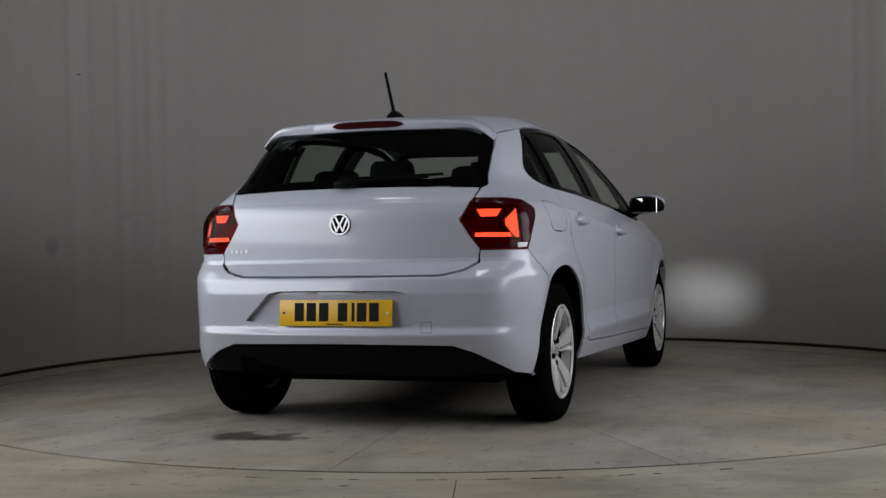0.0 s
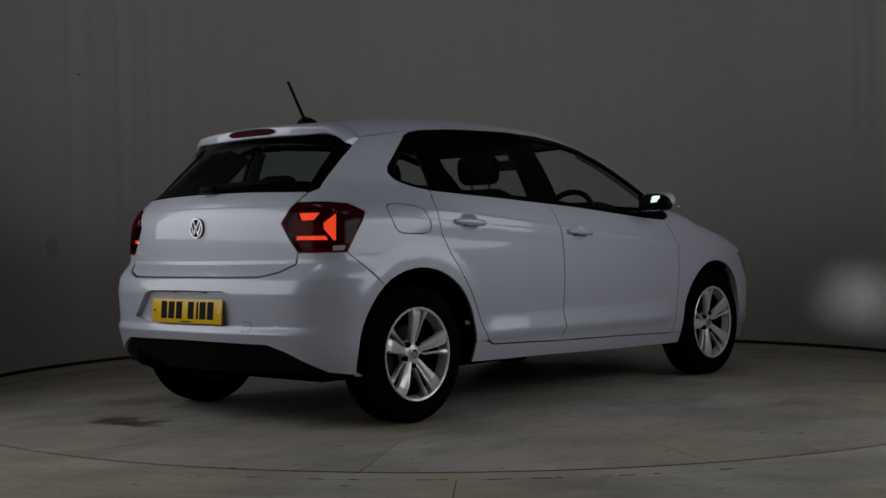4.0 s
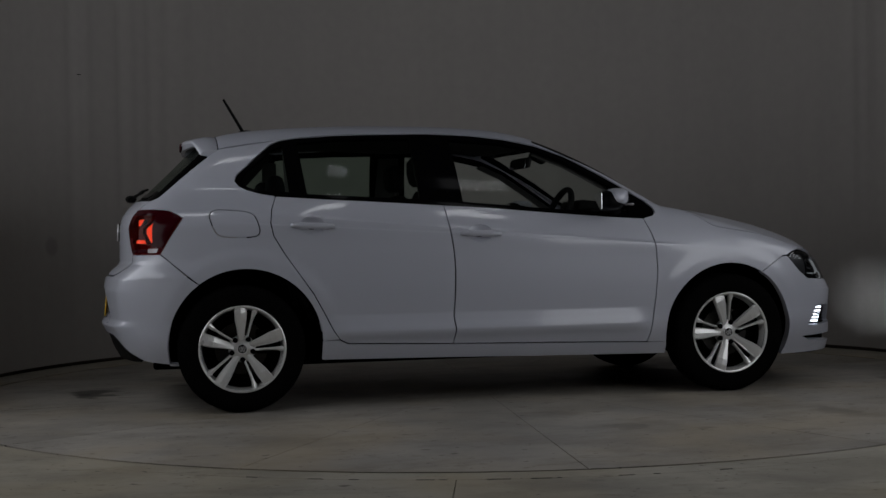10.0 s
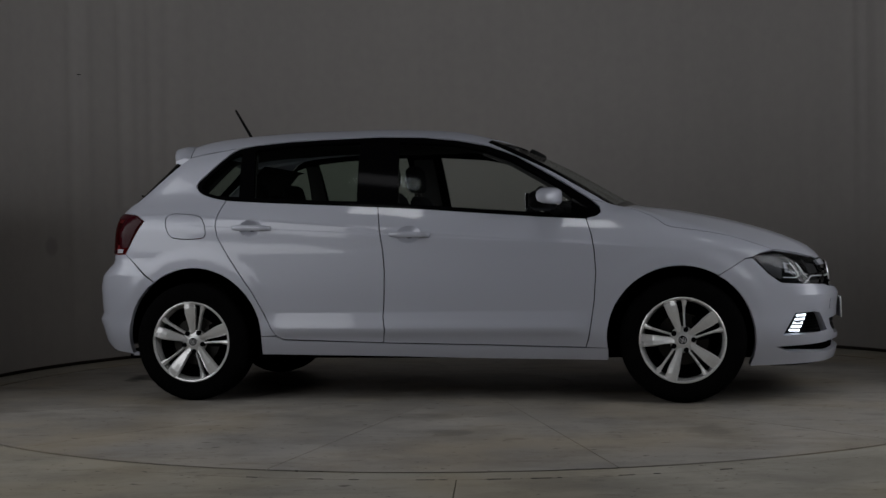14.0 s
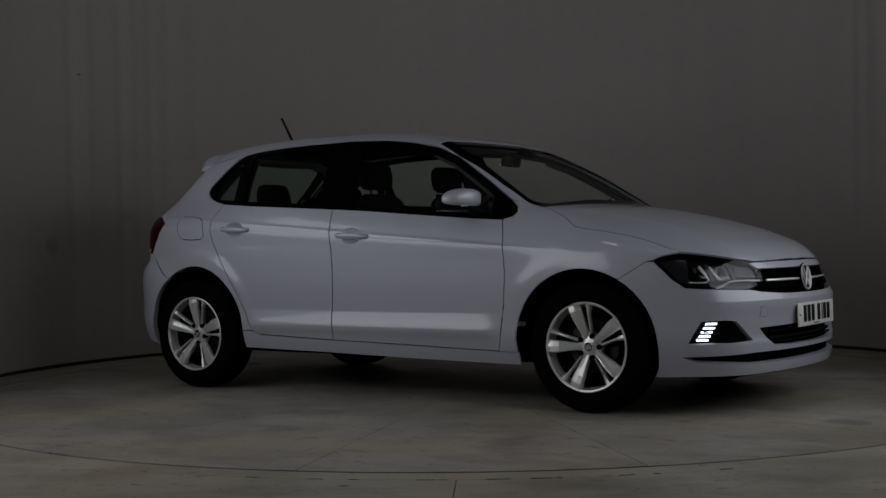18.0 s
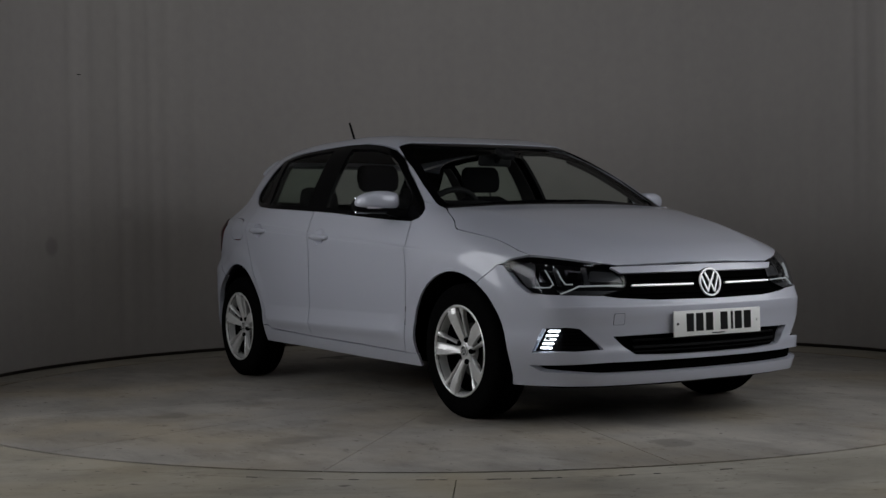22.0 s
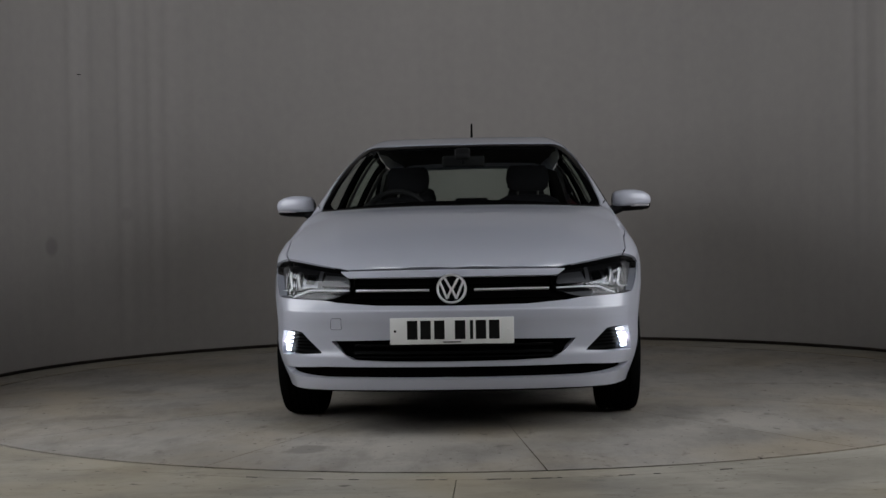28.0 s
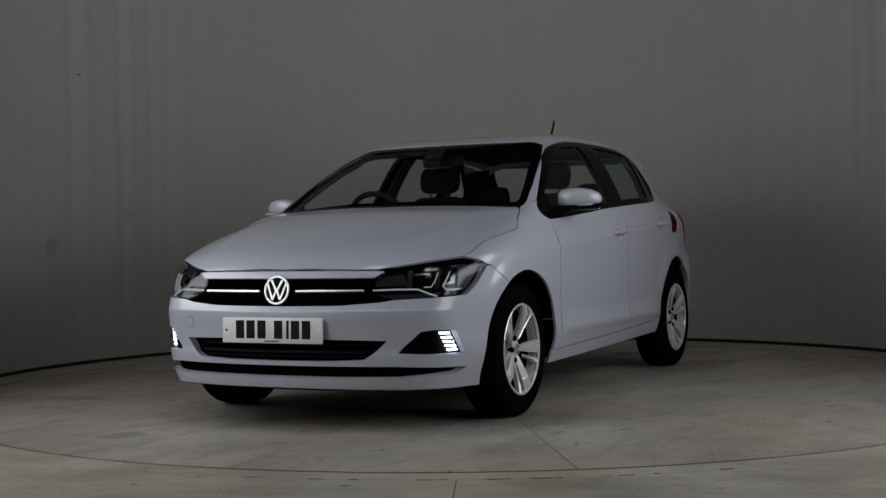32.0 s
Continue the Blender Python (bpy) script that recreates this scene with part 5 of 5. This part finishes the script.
def build_wheel():
    w = thing("wheel", "", "")
    if "category" in w:
        del w["category"]
    # tyre: tread, shoulders, side walls, beads
    prof = [(0.198, -0.088), (0.205, -0.094), (0.222, -0.0965), (0.250, -0.099), (0.275, -0.0975), (0.292, -0.092), (0.303, -0.082), (0.3085, -0.070)]
    for g_ in (-0.045, -0.015, 0.015, 0.045):
        prof += [(0.3108, g_ - 0.0055), (0.3035, g_ - 0.0045), (0.3035, g_ + 0.0045), (0.3108, g_ + 0.0055)]
    prof += [(0.3085, 0.070), (0.303, 0.082), (0.292, 0.092), (0.275, 0.0975), (0.250, 0.099), (0.222, 0.0965), (0.205, 0.094), (0.198, 0.088)]
    tyre = part("tyre", poly_mesh("tyre", *lathe(prof, 96)), RUBBER, w, "black road tyre")
    # rim: outer flange at -y
    rim = [(0.208, -0.088), (0.2125, -0.092), (0.2125, -0.096), (0.2085, -0.0985), (0.2025, -0.0965), (0.1985, -0.089), (0.1965, -0.072), (0.193, -0.05), (0.180, 0.02), (0.186, 0.075), (0.200, 0.088), (0.205, 0.085), (0.192, 0.07), (0.186, 0.02), (0.199, -0.05)]
    part("rim", poly_mesh("rim", *lathe(rim, 80), angle=30), ALLOY, w, "silver alloy rim")
    part("rim_well", poly_mesh("rim_well", *lathe([(0.188, -0.045), (0.176, 0.02), (0.02, 0.035), (0.02, 0.045), (0.181, 0.03), (0.1895, -0.04)], 48)), DARK_INSIDE, w)
    part("brake_disc", poly_mesh("brake_disc", *lathe([(0.06, -0.012), (0.128, -0.012), (0.128, 0.010), (0.06, 0.010)], 48)), STEEL, w, "grey steel brake disc")
    part("caliper", box(0.07, 0.05, 0.12, 0.012, 2, pose(0.105, 0.0, 0.03)), DARK_INSIDE, w)

    def blade(stations, tilt, ridge):
        """A spoke over stations (radius, one edge, other edge, face): flanks, chamfers and a faceted face with a soft ridge."""
        V, F = [], []
        for r_, s0, s1, y in stations:
            c = (s0 + s1) / 2
            w = (s1 - s0) / 2
            for q, dy in ((-1.0, 0.022), (-1.0, 0.006), (-0.80, 0.0015 - tilt), (0.05, -ridge), (0.80, 0.0015 + tilt), (1.0, 0.006), (1.0, 0.022)):
                V.append((c + q * w, y + dy, r_))
        k = 7
        for i in range(len(stations) - 1):
            for q in range(k):
                p = (q + 1) % k
                F.append((i * k + q, i * k + p, (i + 1) * k + p, (i + 1) * k + q))
        n = len(stations)
        F += [tuple(range(k))[::-1], tuple(range((n - 1) * k, n * k))]
        return V, F

    broad = [(0.040, -0.016, 0.012, -0.062), (0.090, -0.021, 0.018, -0.078), (0.140, -0.029, 0.026, -0.0915), (0.144, -0.0295, 0.0265, -0.0935), (0.175, -0.031, 0.029, -0.0975), (0.207, -0.032, 0.031, -0.0945)]
    slim = [(0.052, 0.021, 0.033, -0.060), (0.100, 0.035, 0.047, -0.070), (0.150, 0.050, 0.065, -0.082), (0.160, 0.052, 0.072, -0.085), (0.188, 0.058, 0.090, -0.0915)]
    for k in range(5):
        turn = pose(0, 0, 0, 0, 72 * k - 2, 0)
        for outline, name, tilt, ridge in ((broad, "broad_spoke", 0.0050, 0.0012), (slim, "slim_spoke", 0.0, 0.0030)):
            V, F = blade(outline, tilt, ridge)
            bm = bmesh.new()
            vs = [bm.verts.new(turn @ Vector(v)) for v in V]
            for f in F:
                bm.faces.new([vs[i] for i in f])
            bmesh.ops.recalc_face_normals(bm, faces=bm.faces)
            ob = part(name, bm, ALLOY, w, "silver alloy spoke" if k == 0 else "", smooth=False)
        m = turn @ pose(0, 0, 0, 0, 36, 0)
        V, F = lathe([(0.0005, -0.055), (0.0110, -0.055), (0.0128, -0.052), (0.0128, -0.03), (0.0005, -0.03)], 16)
        part("bolt_hole", poly_mesh("bolt_hole", [tuple(m @ (Vector(v) + Vector((0, -0.0165, 0.053)))) for v in V], F), GLOSS_BLACK, w)
    hub = [(0.0005, -0.066), (0.024, -0.066), (0.034, -0.064), (0.047, -0.060), (0.062, -0.056), (0.066, -0.046), (0.066, -0.03), (0.0005, -0.03)]
    part("hub", poly_mesh("hub", *lathe(hub, 40)), ALLOY, w)
    cap = part("hub_cap", poly_mesh("hub_cap", *lathe([(0.0005, -0.072), (0.020, -0.0715), (0.0255, -0.069), (0.0255, -0.06), (0.0005, -0.06)], 32)), GLOSS_BLACK, w, "black hub cap with a bright ring")
    part("cap_ring", poly_mesh("cap_ring", *lathe([(0.0215, -0.0725), (0.0255, -0.0715), (0.0255, -0.068), (0.0215, -0.069)], 32)), CHROME, cap)
    for x0, z0, x1, z1 in ((-0.45, 0.6, 0, -0.05), (0.45, 0.6, 0, -0.05), (-0.7, 0.3, -0.3, -0.65), (-0.3, -0.65, 0, 0), (0.3, -0.65, 0, 0), (0.7, 0.3, 0.3, -0.65)):
        r = 0.0225
        dx, dz = (x1 - x0) * r, (z1 - z0) * r
        part("cap_stroke", box(math.hypot(dx, dz), 0.002, 0.0032, 0, 1, pose((x0 + x1) / 2 * r, -0.0722, (z0 + z1) / 2 * r, 0, -math.degrees(math.atan2(dz, dx)), 0)), CHROME, cap, smooth=False)
    return w


wheel = build_wheel()
wheel.parent = car
tagged(wheel, "alloy wheel with five broad spokes")
WHEEL_Y = 0.728
wheel.matrix_basis = pose(WHEEL_X[0], -WHEEL_Y - 0.012, 0.311, 0, -16, 0)
for m in (pose(WHEEL_X[1], -WHEEL_Y, 0.311, 0, 0, 0), pose(WHEEL_X[0], WHEEL_Y + 0.012, 0.311, 0, 20, 180), pose(WHEEL_X[1], WHEEL_Y, 0.311, 0, -14, 180)):
    copy_thing(wheel, m).parent = car

# ---- underside and wheel housings ----
under = part("underbody", box(3.5, 1.30, 0.05, 0.01, 1, pose(0.05, 0, 0.235)), DARK_INSIDE, car, "black underbody")
part("floor_pan", box(1.62, 1.56, 0.05, 0.01, 1, pose(0.01, 0, 0.255)), DARK_INSIDE, under)
part("exhaust_box", box(0.35, 0.5, 0.12, 0.04, 3, pose(-1.70, 0.25, 0.30)), DARK_INSIDE, under)
part("rear_axle", poly_mesh("rear_axle", *tube([(-1.276, -0.66, 0.30), (-1.2, -0.3, 0.24), (-1.2, 0.3, 0.24), (-1.276, 0.66, 0.30)], 0.04, 10)), DARK_INSIDE, under)
part("front_subframe", box(0.35, 1.2, 0.08, 0.02, 2, pose(1.28, 0, 0.22)), DARK_INSIDE, under)
for cx, cz, r in ARCH:
    V, F = [], []
    n = 24
    for i in range(n + 1):
        a = radians(-4 + 188 * i / n)
        for y in (-0.775, -0.50):
            V.append((cx + (r + 0.004) * math.cos(a), y, cz + (r + 0.004) * math.sin(a)))
    for i in range(n):
        F.append((2 * i, 2 * i + 1, 2 * i + 3, 2 * i + 2))
    V += [(cx, -0.50, cz)]
    F += [(2 * i + 1, len(V) - 1, 2 * i + 3) for i in range(n)]
    for k_, V_ in enumerate((np.array(V), mirrored(V))):
        part("arch_liner", poly_mesh("arch_liner", V_, F if k_ == 0 else [f[::-1] for f in F]), DARK_INSIDE, car, "black wheel arch liner")


# ---- the cabin ----


def seat_part(name, sections, mat, parent, label=""):
    """A cushion skinned over rounded sections along z: (x, z, half depth, half width, y)."""
    V, F = [], []
    n = 24
    for x, z, a, b, y in sections:
        for i in range(n):
            t = 2 * math.pi * i / n
            c, s = math.cos(t), math.sin(t)
            V.append((x + a * math.copysign(abs(c) ** 0.6, c), y + b * math.copysign(abs(s) ** 0.6, s), z))
    k = len(sections)
    for j in range(k - 1):
        for i in range(n):
            q = (i + 1) % n
            F.append((j * n + i, j * n + q, (j + 1) * n + q, (j + 1) * n + i))
    F += [tuple(range(n))[::-1], tuple(range((k - 1) * n, k * n))]
    return part(name, poly_mesh(name, V, F, angle=50), mat, parent, label)


for y in (-0.36, 0.36):
    seat = part("front_seat", box(0.52, 0.50, 0.16, 0.06, 3, pose(0.10, y, 0.52, 0, -6, 0)), FABRIC, car, "dark fabric front seat with a headrest")
    seat_part("backrest", [(-0.13, 0.50, 0.07, 0.22, y), (-0.16, 0.62, 0.075, 0.245, y), (-0.20, 0.80, 0.065, 0.245, y), (-0.245, 0.98, 0.055, 0.225, y), (-0.265, 1.06, 0.045, 0.18, y), (-0.272, 1.09, 0.025, 0.12, y)], FABRIC, seat)
    head = seat_part("headrest", [(-0.285, 1.115, 0.030, 0.095, y), (-0.290, 1.135, 0.046, 0.120, y), (-0.295, 1.19, 0.052, 0.130, y), (-0.300, 1.245, 0.046, 0.122, y), (-0.300, 1.268, 0.028, 0.10, y)], FABRIC, seat, "dark fabric headrest")
    for d in (-0.06, 0.06):
        part("headrest_post", poly_mesh("headrest_post", *tube([(-0.272, y + d, 1.06), (-0.285, y + d, 1.13)], 0.006, 8)), STEEL, head)
bench = part("rear_bench", box(0.48, 1.24, 0.16, 0.05, 3, pose(-0.72, 0, 0.52, 0, -5, 0)), FABRIC, car, "dark fabric rear bench")
for y, b in ((-0.36, 0.29), (0.0, 0.10), (0.36, 0.29)):
    seat_part("backrest", [(-0.92, 0.50, 0.07, b, y), (-0.98, 0.70, 0.075, b, y), (-1.03, 0.90, 0.06, b, y), (-1.055, 0.98, 0.03, b * 0.9, y)], FABRIC, bench)
for y in (-0.36, 0.0, 0.36):
    seat_part("headrest", [(-1.045, 1.005, 0.03, 0.10, y), (-1.05, 1.03, 0.05, 0.125, y), (-1.055, 1.075, 0.05, 0.125, y), (-1.06, 1.105, 0.03, 0.10, y)] if y == 0 else
              [(-1.045, 1.01, 0.03, 0.10, y), (-1.05, 1.04, 0.05, 0.125, y), (-1.06, 1.11, 0.05, 0.125, y), (-1.065, 1.16, 0.04, 0.11, y), (-1.066, 1.175, 0.02, 0.08, y)], FABRIC, bench, "dark fabric headrest")
part("parcel_shelf", box(0.50, 1.06, 0.02, 0.006, 1, pose(-1.36, 0, 0.965)), CABIN, car, "black parcel shelf")
dash = part("dashboard", box(0.42, 1.36, 0.16, 0.05, 3, pose(0.80, 0, 0.885, 0, 6, 0)), CABIN, car, "black dashboard")
part("instrument_hood", box(0.22, 0.36, 0.07, 0.03, 3, pose(0.66, -0.36, 0.985, 0, 8, 0)), CABIN, dash)
part("dash_lower", box(0.30, 1.34, 0.36, 0.05, 2, pose(0.86, 0, 0.66)), CABIN, dash)
part("console", box(0.75, 0.20, 0.26, 0.04, 2, pose(0.32, 0, 0.50)), CABIN, dash)
V, F = [], []
n, k = 40, 10
for i in range(n):
    a = 2 * math.pi * i / n
    for j in range(k):
        b = 2 * math.pi * j / k
        r = 0.182 + 0.016 * math.cos(b)
        V.append((0.018 * math.sin(b), r * math.cos(a), r * math.sin(a)))
for i in range(n):
    for j in range(k):
        F.append((i * k + j, ((i + 1) % n) * k + j, ((i + 1) % n) * k + (j + 1) % k, i * k + (j + 1) % k))
wheel_rim = part("steering_wheel", poly_mesh("steering_wheel", V, F), CABIN, car, "black steering wheel")
wheel_rim.matrix_basis = pose(0.475, -0.36, 0.922, 0, 22, 0)
part("boss", box(0.05, 0.16, 0.13, 0.02, 2), CABIN, wheel_rim)
for a in (0, 180, 270):
    part("spoke", box(0.018, 0.18, 0.032, 0.006, 1, pose(0, 0, 0, a, 0, 0) @ pose(0, 0.09, 0)), CABIN, wheel_rim)
part("column", poly_mesh("column", *tube([(0.02, 0, 0), (0.24, 0, 0)], 0.04, 12)), CABIN, wheel_rim)
mirror_in = part("rear_view_mirror", box(0.03, 0.235, 0.062, 0.014, 3, pose(0.385, 0, 1.258, 0, 12, 8)), CABIN, car, "black rear-view mirror")
part("mirror_glass", box(0.003, 0.215, 0.050, 0.001, 1, pose(0.367, 0.003, 1.254, 0, 12, 8)), MIRROR, mirror_in)
part("stem", poly_mesh("stem", *tube([(0.40, 0, 1.25), (0.46, 0, 1.30)], 0.012, 8)), CABIN, mirror_in)
part("sensor_cover", box(0.10, 0.085, 0.045, 0.018, 2, pose(0.485, 0, 1.292, 0, 28, 0)), CABIN, mirror_in)


def lining(name, view, outline, mat, lift, label):
    return panel(name, view, outline, mat, car, lift=lift, depth=0.004, spacing=0.06, gap=0, label=label)


lining("headlining", "top", both(line("top", (0.34, -0.001), (0.30, -0.35), (0.24, -0.50), (-0.30, -0.555), (-1.00, -0.53), (-1.34, -0.48), (-1.36, -0.001))), HEADLINER, -0.035, "pale headlining")
for name, outline in (("door_card", [(-1.05, 1.045), (-0.257, 0.993), (0.283, 0.952), (0.80, 0.912), (0.80, 0.30), (-0.76, 0.33), (-0.90, 0.55), (-1.08, 0.85)]),):
    panel(name, "side", line("side", *outline), CABIN, car, pair=True, lift=-0.055, depth=0.005, spacing=0.07, gap=0, label="black inner door trim")
for a, b, w in (((-0.275, 1.0), (-0.285, 1.36), 0.075), ((-1.00, 1.05), (-1.01, 1.335), 0.05)):
    panel("pillar_trim", "side", line("side", (a[0] - w, a[1]), (a[0] + w, a[1]), (b[0] + w * 0.8, b[1]), (b[0] - w * 0.8, b[1])), PILLAR, car, pair=True, lift=-0.045, depth=0.004, gap=0, label="grey pillar trim")
panel("screen_pillar_trim", "side", line("side", (0.86, 1.00), (0.72, 1.085), (0.58, 1.17), (0.44, 1.252), (0.30, 1.31), (0.27, 1.29), (0.42, 1.225), (0.56, 1.14), (0.70, 1.05), (0.80, 0.98)), PILLAR, car, pair=True, lift=-0.035, depth=0.004, gap=0, label="grey windscreen pillar trim")
panel("quarter_trim", "side", line("side", (-1.26, 1.10), (-1.06, 1.30), (-1.30, 1.36), (-1.50, 1.18), (-1.58, 1.05), (-1.45, 0.98), (-1.10, 1.0)), CABIN, car, pair=True, lift=-0.06, depth=0.004, gap=0, holes=[line("side", (-1.25, 1.125), (-1.10, 1.29), (-1.06, 1.30), (-1.04, 1.09), (-1.16, 1.095))], label="black quarter trim")
panel("tailgate_trim", "tail", both(line("tail", (0.05, 1.03), (34.0, 1.02), (30.0, 0.75), (0.05, 0.70))), CABIN, car, lift=-0.05, depth=0.004, spacing=0.08, gap=0, label="black tailgate trim")
part("bulkhead", box(0.04, 1.36, 0.5, 0.01, 1, pose(1.02, 0, 0.68)), DARK_INSIDE, car, "black bulkhead")
part("boot_floor", box(0.62, 1.0, 0.04, 0.01, 1, pose(-1.45, 0, 0.62)), DARK_INSIDE, car, "black boot floor")
part("radiator", box(0.06, 1.2, 0.44, 0.01, 1, pose(1.78, 0, 0.46)), DARK_INSIDE, car, "black radiator pack")


# ---- the turn ----
def motions():
    headings = ((0, 72.40), (3, 54.93), (6, 37.55), (12.5, -0.57), (19, -38.77), (25, -74.10), (32, -115.23))
    turn, stand = [], []
    for i in range(17):
        t = 2.0 * i
        a = float(np.interp(t, [h[0] for h in headings], [h[1] for h in headings]))
        turn.append((t, pose(0, 0, 0, 0, 0, a)))
        stand.append((t, pose(0, 0, 0, 0, 0, a) @ pose(-0.094, -0.0305, 0)))
    walk(turntable, turn)
    walk(car, stand)


motions()
